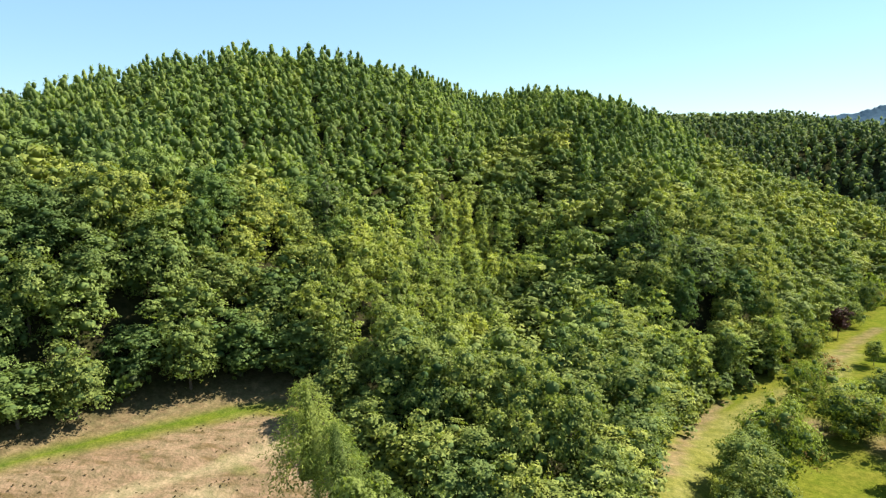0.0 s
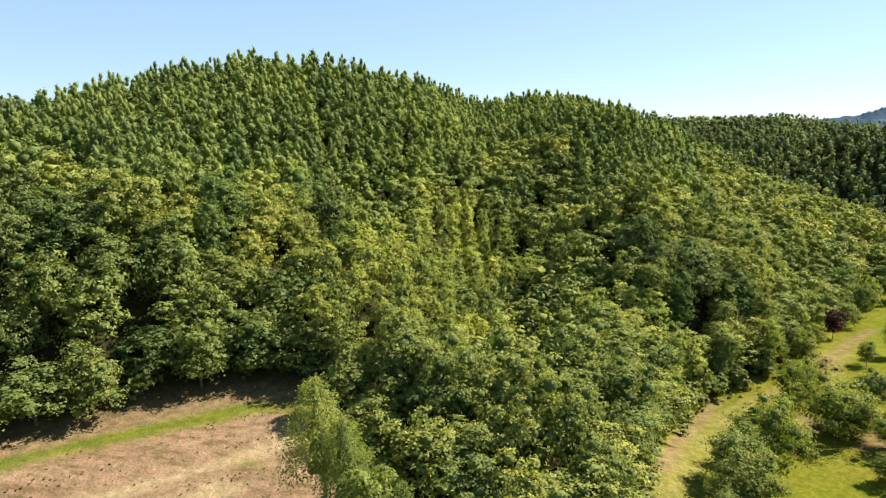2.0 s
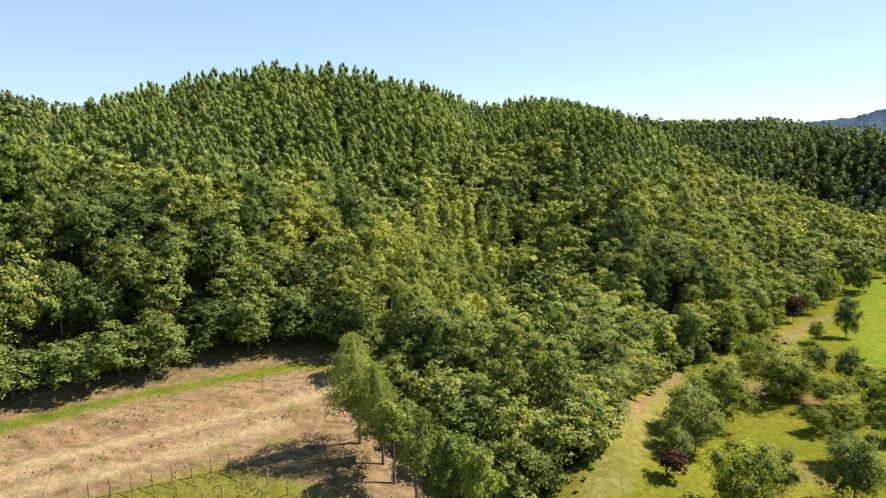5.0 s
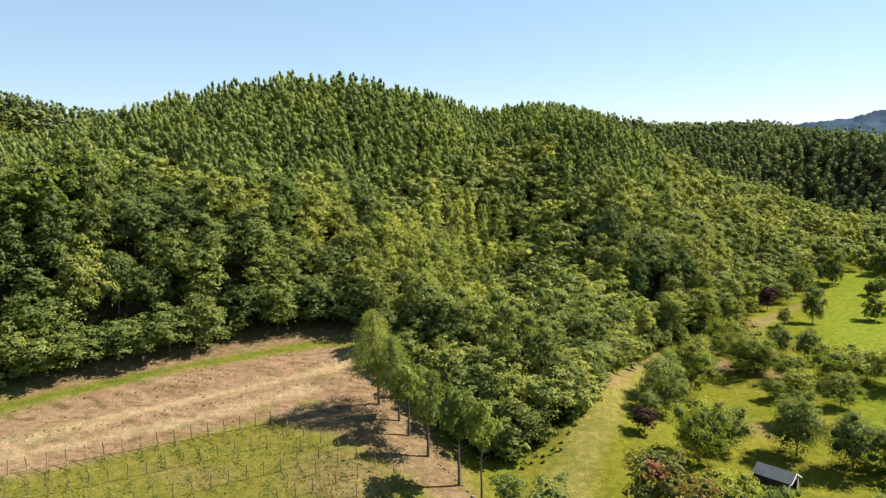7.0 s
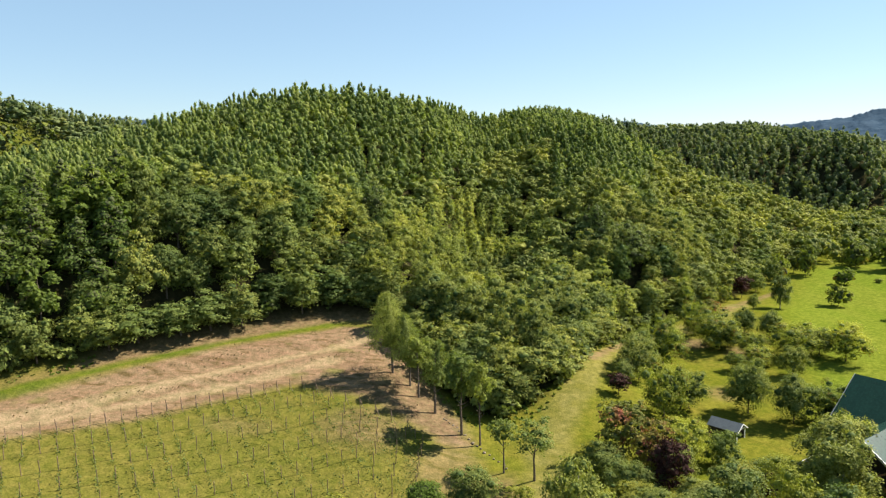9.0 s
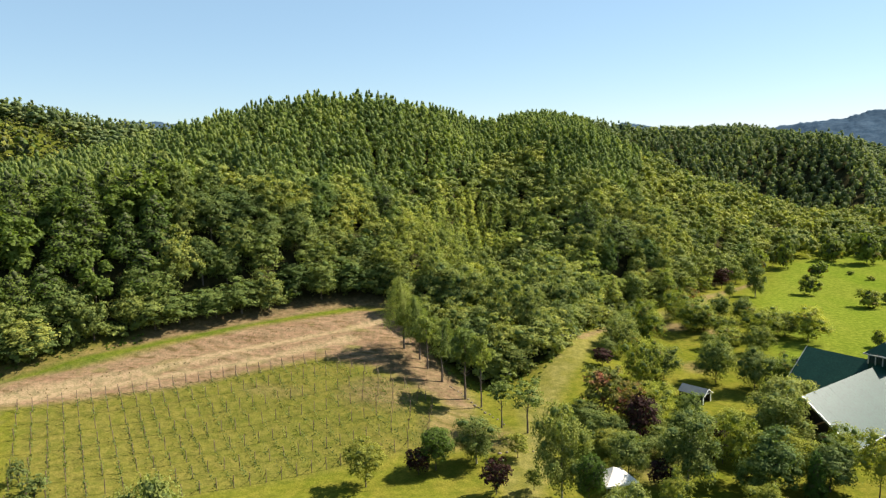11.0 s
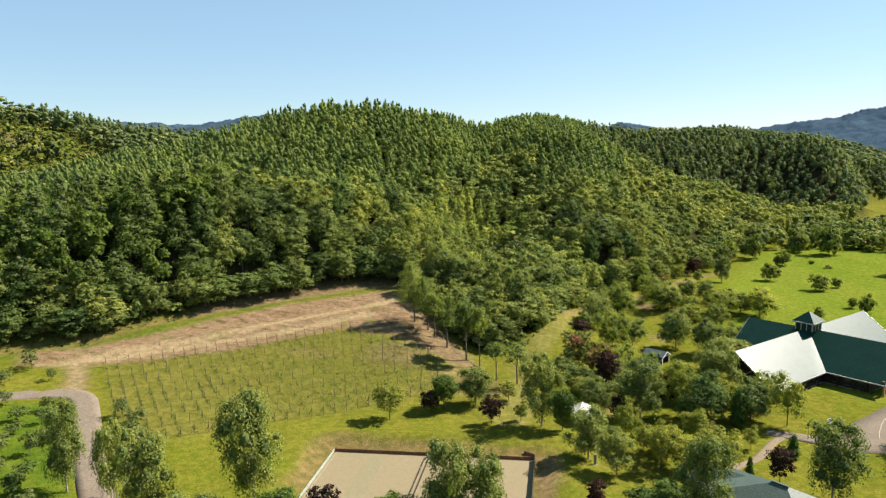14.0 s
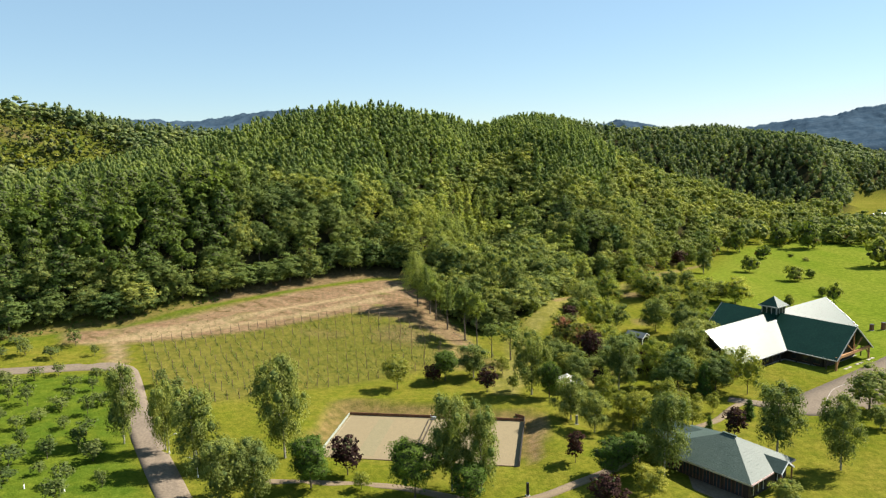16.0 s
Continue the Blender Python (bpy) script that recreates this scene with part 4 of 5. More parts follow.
def far_keep(x, y):
    """The farther slopes that the camera's path looks onto; hidden backs are left out."""
    back = (y > 800 + 0.1 * np.abs(x - 200)) | ((x < -80) & (y > 545)) | ((x < 70) & (y > 625))
    return near(x, y) & ~clearing(x, y) & ~(inside(x, y, VALLEY_FIELD) & (ground_z(x, y) < 3)) & (far_side(x, y) | (x < -170)) & ~back


def far_larch(x, y):
    wave = 22 * np.sin(x * 0.05) + 14 * np.sin(y * 0.07 + 1)
    east = (y + wave > 455) & (y + wave < 640) & (x > 88)
    return east | ((x < 60) & (np.sin(x * 0.021 + 1) + np.sin(y * 0.017 + x * 0.008) > 0.3))


def sized(p, r0, r1, h0, h1):
    return np.stack([rng.uniform(r0, r1, len(p)), rng.uniform(h0, h1, len(p))], -1)


T_LARCH = [crown_spire(rng, 215, 9, 3.3, 2.0, 14.8, 0.38) for _ in range(10)]
T_LARCH_MID = [crown_spire(rng, 130, 6, 3.5, 2.0, 14.6, 0.52) for _ in range(8)]
T_BROAD = [crown_broad(rng, 760, 16, 0.31, 3.9, 1.0, 11.0, 0.84, 0.34, (0.45, 1.0), 5, (0.88, 1.14)) for _ in range(7)]
T_BROAD_MID = [crown_broad(rng, 280, 11, 0.46, 3.9, 1.0, 11.0, 0.88, 0.36, (0.45, 1.0), 4, (0.9, 1.12)) for _ in range(6)]
T_FAR = [crown_broad(rng, 72, 5, 0.74, 4.1, -1.0, 11.2, 0.94, 0.42, (0.4, 0.9), 3, (0.92, 1.08)) for _ in range(6)]
T_FARL = [crown_spire(rng, 66, 4, 4.2, 0.0, 14.3, 0.75) for _ in range(8)]
larches = lambda x, y: near(x, y) & larch_zone(x, y) & ~grove_zone(x, y) & (past_toe(x, y) > np.where(x < -60, 40, 0)) & ~far_side(x, y)
p = spaced(60000, -170, 90, 150, 400, 3.4, lambda x, y: larches(x, y) & (y < 400))
forest("larch_woods", "dense larch plantation covering the upper hill", T_LARCH, LEAF_LARCH, p, sized(p, 0.8, 1.15, 0.7, 0.95), LEAF_LARCH)
p = spaced(40000, -60, 125, 400, 640, 4.0, lambda x, y: larches(x, y) & (y >= 400))
forest("flank_larch_woods", "larch plantation running back along the hill's flank", T_LARCH_MID, LEAF_LARCH, p, sized(p, 0.8, 1.15, 0.7, 0.95), LEAF_LARCH)
leafy = lambda x, y: near(x, y) & ~larch_zone(x, y) & ~pale_zone(x, y) & ~grove_zone(x, y) & ~far_side(x, y) & (x > -170) & ((past_toe(x, y) >= 34) | (x > 62))
for name, label, templates, lo, hi, gap in (("broadleaf_woods", "mixed yellow-green broadleaf wood on the hillside", T_BROAD, 150, 375, 5.6),
                                            ("spur_woods", "yellow-green broadleaf wood on the far spur of the hill", T_BROAD_MID, 375, 640, 6.0)):
    p = spaced(20000, -170, 260, lo, hi, gap, leafy)
    # In the hollows every tree takes the darker leaf, as shade in colour.
    oak = (rng.uniform(0, 1, len(p)) < np.where(p[:, 0] < -62, 0.55, np.where(p[:, 0] < -12, 0.42, 0.12))) | shade_zone(p[:, 0], p[:, 1])
    forest(name, label, templates, LEAF_BROAD, p[~oak], sized(p[~oak], 0.75, 1.3, 0.68, 1.2), LEAF_BROAD)
    forest("oak_woods" if lo == 150 else "spur_oak_woods", "dark green broad crowns scattered through the hillside wood", templates, LEAF_OAK, p[oak], sized(p[oak], 0.75, 1.3, 0.68, 1.2), LEAF_OAK)

p = spaced(40000, -480, 560, 150, 840, 6.4, lambda x, y: far_keep(x, y) & ~far_larch(x, y))
forest("far_broadleaf_woods", "far mixed woods on rolling hills", T_FAR, LEAF_MIXED_HAZED, p, sized(p, 1.05, 1.5, 0.75, 1.1), LEAF_MIXED_HAZED)
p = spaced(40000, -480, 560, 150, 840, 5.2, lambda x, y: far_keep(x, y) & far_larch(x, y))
forest("far_larch_woods", "far larch plantation on rolling hills", T_FARL, LEAF_LARCH_HAZED, p, sized(p, 1.0, 1.35, 0.75, 0.95), LEAF_LARCH_HAZED)
BELT = [(122, 353), (163, 350), (200, 338), (310, 300), (340, 350), (262, 425), (205, 432), (150, 388)]
p = spaced(4000, 110, 345, 295, 440, 6.2, lambda x, y: inside(x, y, BELT) & ~near(x, y))
forest("valley_woods", "belt of leafy trees along the far edge of the meadow", [crown_broad(rng, 170, 8, 0.6, 4.2, 0.2, 9.0, 0.8, 0.4, (0.45, 0.95), 6, (0.85, 1.15)) for _ in range(4)], LEAF_OLIVE, p,
       np.stack([rng.uniform(0.75, 1.3, len(p)), rng.uniform(0.6, 1.2, len(p))], -1), LEAF_OAK)
p = spaced(6000, -325, -190, 345, 460, 3.9, clearing)
k = rng.uniform(0.5, 1.3, len(p)) * np.where(rng.uniform(0, 1, len(p)) < 0.22, 2.0, 1.0)
forest("clearing_scrub", "yellowing scrub on an open far hillside", [crown_broad(rng, 85, 5, 0.45, 1.9, 0.1, 3.2) for _ in range(4)], LEAF_SCRUB, p, np.stack([k, k * rng.uniform(0.7, 1.4, len(p))], -1))

# ---- garden trees ----
for x, y, h, r in [(-59.3, 106.4, 14.1, 3.0), (-51.6, 104.9, 12.6, 2.4), (-44.7, 99.9, 14.1, 3.5), (-36.8, 89.8, 10.7, 4.0), (-32.4, 91.3, 10.2, 3.2), (-32.1, 105.8, 17.9, 4.3),
                   (-4.4, 97.3, 15.6, 3.6), (0, 97.4, 14.5, 3.0), (-1.7, 149.2, 7.8, 3.5), (10.4, 138, 14.2, 3.8), (49.8, 161.4, 11.7, 5.0), (47.8, 155.3, 11.5, 4.4), (85.3, 268.8, 10.2, 3.3), (117.2, 335.4, 6.8, 2.6), (121.5, 332.4, 11.5, 2.6), (71.7, 122.7, 4.6, 2.0), (29, 142.7, 12.1, 4.5), (16.7, 124.4, 9, 3.4),
                   (20.3, 119.5, 7.8, 2.6), (28.2, 102.4, 14.7, 3.7), (49.6, 112.9, 12.5, 4.2), (56.6, 106, 12.9, 3.2), (42.7, 93.4, 4.8, 2.0)]:
    ob = plant("birch_tree", "tall weeping birch with white bark on the lawn", "tree", BIRCH, x, y, h * 1.04, r * 0.88, "birches")
for x, y, h, r in [(-25.6, 96.5, 8.8, 3.1), (-9.7, 94.7, 9.7, 3.5), (-1.7, 93.2, 6.6, 2.6), (20.4, 102.1, 6.8, 2.8), (25.5, 107.1, 5.4, 2.7), (-7.9, 146.6, 7.4, 2.7), (13.8, 135.6, 7.9, 2.1)]:
    plant("maple_tree", "dense dark green rounded tree on the lawn", "tree", MAPLE, x, y, h, r, "dark round trees")
for x, y, h, r in [(49.2, 142.9, 8.4, 3.7), (41.2, 142.4, 9.6, 3.7), (37.6, 141.8, 6.6, 2.5), (74.5, 131.5, 9.4, 4.2)]:
    plant("lawn_tree", "mid-green round-crowned tree on the lawn by the hall", "tree", OAK, x, y, h, r, "round lawn trees")
for x, y, h, r in [(-21, 101.6, 6.6, 2.3), (-10.4, 144.8, 4.4, 1.7), (1.2, 139, 5.7, 1.9), (15.1, 106.2, 5.4, 1.4), (36, 151.5, 7.3, 1.3), (44.4, 118.2, 5.8, 1.8), (17.7, 91.6, 5.5, 2.2),
                   (25.2, 156.6, 8.7, 2.6), (24.6, 190.6, 4, 1.8), (81.3, 288.3, 7.4, 2.6), (100.9, 322.7, 4.5, 2.2), (37, 151.8, 5.3, 1.7), (25.1, 141.8, 4.9, 1.5)]:
    plant("plum_tree", "purple-leaved plum tree on the lawn", "tree", PLUM, x, y, h, r, "purple trees")
for x, y, h, r in [(-18, 96.7, 3.1, 1.4), (-17.7, 140.4, 7.6, 3.2), (4.9, 151.4, 4.2, 2), (6.7, 140.6, 3.7, 1.4), (54.8, 140.6, 9.4, 2.9), (38.4, 122.5, 6.4, 2.3), (30.1, 128.7, 5, 2.4),
                   (26.1, 127.4, 5.3, 1.9), (24.2, 94.6, 6, 2.6), (37.5, 145.5, 10.5, 3.1), (74.5, 260.2, 5.1, 2.0), (54.5, 215.3, 4.3, 2.3), (40.7, 157.4, 7, 2.9), (19.5, 151.6, 5.1, 3.2), (29.3, 125, 5.9, 2.6), (44.6, 130.3, 4.2, 1.4)]:
    plant("lawn_tree", "young yellow-green tree on the lawn", "tree", YOUNG, x, y, h, r, "young lawn trees")
for x, y, h, r in [(40.6, 119.9, 3.6, 0.8), (50.2, 127.2, 4, 1.2), (45.8, 140, 7.2, 1.6)]:
    plant("fir_tree", "small dark conical fir beside a path", "tree", FIR, x, y, h, r, "small firs")
for x, y, h, r in [(31.8, 207.9, 10, 5.1), (39, 216.2, 11.8, 5.4), (31.6, 185.2, 11.4, 4.8), (37.6, 191.1, 8.3, 4), (48.5, 191.3, 11, 4.8), (54.7, 186.6, 9.9, 4.6), (61.1, 187.1, 7.5, 3.9),
                   (80.8, 221.6, 8.9, 5.5), (70.9, 224.9, 9.1, 6.3), (76.5, 225, 7.1, 4.4), (54.3, 230.8, 9.5, 5.9), (52.7, 240.7, 10.1, 3.9), (17, 161.8, 5.7, 3.8), (42.5, 164.1, 4.1, 4),
                   (56.3, 171.4, 9.1, 3.8), (27.5, 161.9, 6.4, 3.5), (61.1, 225, 6.5, 3.8), (81.3, 301.4, 10.6, 4.5), (100.1, 313.9, 10.1, 3.7), (72.9, 279.5, 5.7, 2.7), (44.1, 252.5, 9.8, 3.5), (53.7, 258.2, 10.1, 4.4), (69.5, 235.4, 8.2, 3.7), (57.8, 230.9, 6.6, 4.2),
                   (52.8, 203.3, 6.4, 3), (29.5, 167.4, 8.7, 4.6), (36.2, 168.6, 6.4, 3.0), (30.5, 201.1, 9.5, 4.2), (26.7, 197.2, 5, 2.7), (65, 240, 7, 3.4), (63, 262, 7, 3.2), (90, 300, 8, 3.5)]:
    plant("garden_tree", "broad bushy tree turning brown in the park", "tree", GARDEN, x, y, h * 0.95, r * 0.88, "park trees")
for x, y in [(48.9, 160), (50.5, 156), (44.2, 160), (28, 152.6), (19.2, 154.8), (49.3, 151.5), (55.1, 151), (60.1, 217.6), (36.8, 222), (65.2, 212), (21.2, 146)]:
    plant("garden_tree", "broad bushy tree turning brown in the park", "tree", GARDEN, x, y, rng.uniform(4.5, 7.5), rng.uniform(2.4, 3.6), "park trees")
for x, y in [(24, 131.7), (36.6, 133.1), (52.5, 146), (44.9, 146), (27.5, 121.6), (37.2, 127.3), (31.7, 122.1), (33, 150), (41, 154)]:
    plant("lawn_tree", "young yellow-green tree on the lawn", "tree", YOUNG, x, y, rng.uniform(5, 8.5), rng.uniform(2.0, 3.0), "young lawn trees")
for x, y, h, r in [(20.8, 166.9, 10, 4.0), (24.5, 163.5, 8, 3.0), (59, 246.9, 6.6, 2.6), (39.3, 133.5, 3.4, 1.4)]:
    plant("red_tree", "tree with reddening autumn leaves in the park", "tree", RED, x, y, h, r, "reddening trees")
for x, y, h, r in [(105.9, 277.2, 6, 3.3), (114.6, 258.1, 5.5, 3.5), (122.8, 263.7, 3.5, 1.7), (124, 310.8, 5.6, 3.2), (146.1, 347.1, 8.8, 4.7), (155.7, 338.4, 12.5, 5.9),
                   (175.8, 355.7, 8.7, 6.2), (160.4, 287, 11, 5.9), (106.9, 322.3, 8.5, 3.6), (118.3, 328, 9.7, 3.2), (176.1, 343.6, 3.4, 2.5), (138.8, 303.2, 1.5, 1.5),
                   (137.5, 314.3, 1.5, 1.3), (112.6, 232.1, 3.3, 1.3), (112.3, 223.9, 5.6, 2.2), (95.1, 216.6, 4.1, 1.4)]:
    plant("meadow_bush", "rounded green bush standing on the bright meadow", "bush", SHRUB, x, y, h, r, "meadow bushes")
for x, y, h, r in [(-12.1, 184.8, 12, 2.4), (-8.9, 180.8, 13, 2.8), (-4.1, 174.9, 15, 2.8), (-1, 172.2, 15, 2.0)]:
    plant("pine_tree", "slender tree with a bare straight trunk beside the field", "tree", PINE, x, y, h, r, "row of bare-trunked trees")
for x, y, h, r in [(2.6, 163, 9, 2.2), (7, 160.5, 9.5, 2.7)]:
    plant("pine_tree", "small open tree with clumped dark foliage beside the field", "tree", OPEN_PINE, x, y, h, r, "row of bare-trunked trees")
for x, y, h, r in [(-17.6, 191.0, 15.5, 4.8), (-14.0, 188.0, 13.5, 3.9)]:
    plant("larch_tree", "soft pale-green larch standing at the corner of the field", "tree", FIELD_LARCH, x, y, h, r)
for x, y in spaced(900, -118, -54, 84, 152, 4.4, lambda x, y: (chain_dist(x, y, [(-118, 128), (-78, 142.5), (-60, 112), (-45, 88)]) > 4.5) & (y < 142 - 0.62 * (x + 78)) & (x < -57 - 0.5 * (y - 112) + 6)):
    plant("apple_tree", "small apple tree in the grassy orchard", "tree", APPLE, x, y, rng.uniform(2.0, 4.4), rng.uniform(1.0, 2.2), "orchard trees")


# ---- surfaces ----
def ribbon(name, line, widths, mat, label, category, lift=0.07, kind="structure", parent=None):
    """A paved strip laid on the ground along a line in plan, with real edges."""
    pts, ws = [], []
    for (a, b), (wa, wb) in zip(zip(line, line[1:]), zip(widths, widths[1:])):
        n = max(1, int(math.dist(a, b) / 1.2))
        for k in range(n):
            t = k / n
            pts.append((a[0] + (b[0] - a[0]) * t, a[1] + (b[1] - a[1]) * t))
            ws.append(wa + (wb - wa) * t)
    pts.append(line[-1])
    ws.append(widths[-1])
    p = np.array(pts)
    for _ in range(3):
        p[1:-1] = (p[:-2] + 2 * p[1:-1] + p[2:]) / 4
    d = unit(np.gradient(p, axis=0))
    nrm = np.stack([-d[:, 1], d[:, 0]], -1)
    w = np.array(ws)[:, None] / 2
    cols = []
    for k, dz in ((-1, -0.3), (-1, lift), (-0.5, lift + 0.02), (0, lift + 0.03), (0.5, lift + 0.02), (1, lift), (1, -0.3)):
        e = p + nrm * w * k
        cols.append(np.column_stack([e, ground_z(e[:, 0], e[:, 1]) + dz]))
    n = len(p)
    v = np.concatenate(cols)
    i = np.arange(len(cols) * n).reshape(len(cols), n)
    f = np.stack([i[:-1, :-1], i[:-1, 1:], i[1:, 1:], i[1:, :-1]], -1).reshape(-1, 4)
    me = mesh_np(name, v, [f])
    me.materials.append(mat)
    ob = new(name, me)
    if parent:
        ob.parent = parent
    else:
        tagged(ob, label, category, kind=kind)
    return ob


ROAD = [(-135, 116), (-99, 133), (-85, 140), (-79.5, 142), (-76, 140), (-71.3, 132.5), (-62.3, 117.2), (-54.2, 105), (-46.5, 94.2), (-38, 82), (-28, 68), (-12, 45), (8, 12), (28, -30), (60, -110)]
ribbon("road", ROAD, [4.4] * 3 + [4.6] * 12, ASPHALT, "narrow curving asphalt lane between orchard and vineyard", "road")
ribbon("path_south", [(-34, 97.5), (-25.2, 98.3), (-18.3, 98.4), (-13, 98.1), (-4, 95), (2, 92.5), (8.9, 95.4), (16.3, 100.8), (22.5, 106.2), (27, 113)], [1.6] * 10, GRAVEL, "pale gravel footpath across the lawn", "path")
ribbon("path_east", [(36, 121), (44.2, 126.4), (49.8, 133.6), (52.9, 136)], [1.5] * 4, GRAVEL, "pale gravel footpath by the hall", "path")
ribbon("plaza", [(50, 137.5), (56, 134.5), (62, 131.5), (69, 135.5), (78, 142), (88, 150.5), (104, 165), (125, 184)], [3, 3.4, 7, 12, 13, 12.5, 11, 10], ASPHALT, "asphalt forecourt and drive of the hall", "pavement", 0.09)
ribbon("trim_road_marking", [(81, 149), (77.2, 146), (74, 143.8), (72.2, 142.4), (71.8, 141), (70.4, 139), (68.6, 136.4), (67.6, 134)], [0.13] * 8, FADED_PAINT, "worn white line painted on the drive", "road marking", 0.125)


# ---- the hall ----
def hall():
    """A cross-shaped hall: two gabled bars with a louvred turret where they meet."""
    cx, cy, ang = 73.6, 175.2, 38.3
    zb = min(gz(cx + a, cy + b) for a in (-18, 0, 18) for b in (-14, 0, 14))
    hall_ob = thing("hall", "dark timber hall with a glossy dark green cross-gabled metal roof", "building", pose(cx, cy, zb, 0, 0, ang))
    eave, ridge, hw = 2.93, 9.32, 8.58
    arms = (("x", 1, 26.1), ("x", -1, 28.5), ("y", 1, 14.3), ("y", -1, 20.05))
    for axis_name, s, ln in arms:
        def at(a, b, z):
            return Vector((s * a, b, z)) if axis_name == "x" else Vector((b, s * a, z))
        for side in (1, -1):
            bm = bmesh.new()
            slab(bm, [at(0.0, 0, ridge), at(ln, 0, ridge), at(ln, side * hw, eave), at(hw, side * hw, eave)], 0.22)
            roof = part("roof", bm, ROOF_GREEN, hall_ob)
            bm = bmesh.new()
            n = int((ln - hw) / 0.9)
            for k in range(1, n + 8):
                a = ln - k * 0.9
                if a < 0.6:
                    break
                b0 = 0.0
                b1 = hw if a > hw else a
                up = Vector((0, 0, -0.028))
                beam(bm, at(a, side * 0.05, ridge - 0.03) + up, at(a, side * (b1 - 0.05), ridge - (ridge - eave) * (b1 - 0.05) / hw) + up, 0.035, 0.05)
            part("seam", bm, ROOF_GREEN, roof)
            bm = bmesh.new()
            beam(bm, at(ln + 0.06, 0, ridge - 0.1), at(ln + 0.06, side * (hw + 0.05), eave - 0.14), 0.08, 0.3)
            part("bargeboard", bm, METAL, hall_ob, "pale grey edge board of the gable")
            bm = bmesh.new()
            beam(bm, at(hw, side * (hw + 0.08), eave - 0.1), at(ln, side * (hw + 0.08), eave - 0.1), 0.16, 0.2)
            part("gutter", bm, METAL, hall_ob)
            # side walls under the eaves
            porch = 3.4 if (axis_name, s) == ("y", -1) else 1.2
            bm = bmesh.new()
            a0, a1 = hw - 1.2, ln - porch
            p0, p1 = at(a0, side * (hw - 1.2), 0), at(a1, side * (hw - 1.4), 0)
            box(bm, min(p0.x, p1.x), min(p0.y, p1.y), -1.2, max(p0.x, p1.x), max(p0.y, p1.y), eave + 0.55)
            part("side_wall", bm, DARK_WALL, hall_ob)
            k = 0
            a = hw + 0.6
            while a < a1 - 1.6:
                bm = bmesh.new()
                q0, q1 = at(a, side * (hw - 1.22), 0), at(a + 1.3, side * (hw - 1.12), 0)
                box(bm, min(q0.x, q1.x), min(q0.y, q1.y), 0.9, max(q0.x, q1.x), max(q0.y, q1.y), 2.1)
                win = part("window", bm, GLASS, hall_ob)
                for rail, zz in (("sill", 0.86), ("head", 2.14)):
                    bm = bmesh.new()
                    beam(bm, at(a - 0.05, side * (hw - 1.1), zz), at(a + 1.35, side * (hw - 1.1), zz), 0.08)
                    part(rail, bm, BOARD, win)
                a += 2.6
            a = hw + 2.2
            while a < ln:
                bm = bmesh.new()
                beam(bm, at(a, side * (hw - 0.35), -1), at(a, side * (hw - 0.35), eave + 0.1), 0.22)
                # Near-black like the wall: eave shade put into the posts' colour.
                part("post", bm, DARK_WALL, hall_ob)
                a += 3.4
        # gable wall, set back under the roof
        porch = 3.4 if (axis_name, s) == ("y", -1) else 1.2
        bm = bmesh.new()
        w = hw - 1.2
        zr, ze = ridge - 0.3, eave + 0.55
        prof = [(-w, -1.2), (w, -1.2), (w, ze), (0, zr), (-w, ze)]
        f1 = [bm.verts.new(at(ln - porch, b, z)) for b, z in prof]
        f2 = [bm.verts.new(at(ln - porch - 0.25, b, z)) for b, z in prof]
        bm.faces.new(f1)
        bm.faces.new(f2[::-1])
        for i in range(5):
            bm.faces.new((f1[i], f2[i], f2[(i + 1) % 5], f1[(i + 1) % 5]))
        bmesh.ops.recalc_face_normals(bm, faces=bm.faces[:])
        part("gable_wall", bm, DARK_WALL, hall_ob)
        # timber truss
        bm = bmesh.new()
        aa = ln - 0.5
        beam(bm, at(aa, -hw + 0.6, eave + 0.3), at(aa, hw - 0.6, eave + 0.3), 0.4, 0.6)
        beam(bm, at(aa, 0, eave + 0.3), at(aa, 0, ridge - 0.4), 0.26)
        for sg in (1, -1):
            beam(bm, at(aa, 0, eave + 0.6), at(aa, sg * hw * 0.45, eave + 3.2), 0.22)
            beam(bm, at(aa, sg * (hw - 0.9), 1.2), at(aa, sg * (hw - 2.6), eave + 0.2), 0.2)
            beam(bm, at(aa, sg * (hw - 0.9), -1), at(aa, sg * (hw - 0.9), eave + 0.5), 0.36)
        part("truss", bm, TIMBER, hall_ob, "warm brown exposed timber truss")
        # stone plinth
        bm = bmesh.new()
        q0, q1 = at(hw - 1, -(hw - 0.8), 0), at(ln - porch + 0.2, hw - 0.8, 0)
        box(bm, min(q0.x, q1.x), min(q0.y, q1.y), -1.3, max(q0.x, q1.x), max(q0.y, q1.y), 0.35)
        part("plinth", bm, STONE, hall_ob)
        if (axis_name, s) == ("y", -1):
            # paved apron under the porch, with low stone blocks
            q0, q1 = at(ln - porch + 0.3, -(hw - 0.2), 0), at(ln + 0.7, hw - 0.2, 0)
            bm = box(bmesh.new(), min(q0.x, q1.x), min(q0.y, q1.y), -1.3, max(q0.x, q1.x), max(q0.y, q1.y), 0.1, 0.03)
            part("porch_floor", bm, APRON, hall_ob, "pale stone porch floor")
            for k in range(9):
                b = -hw + 1.5 + k * 1.8
                q0, q1 = at(ln - 0.1, b, 0), at(ln + 0.5, b + 1.3, 0)
                bm = box(bmesh.new(), min(q0.x, q1.x), min(q0.y, q1.y), 0.1, max(q0.x, q1.x), max(q0.y, q1.y), 0.45 if k % 3 else 0.3, 0.04)
                part("stone_block", bm, APRON, hall_ob)
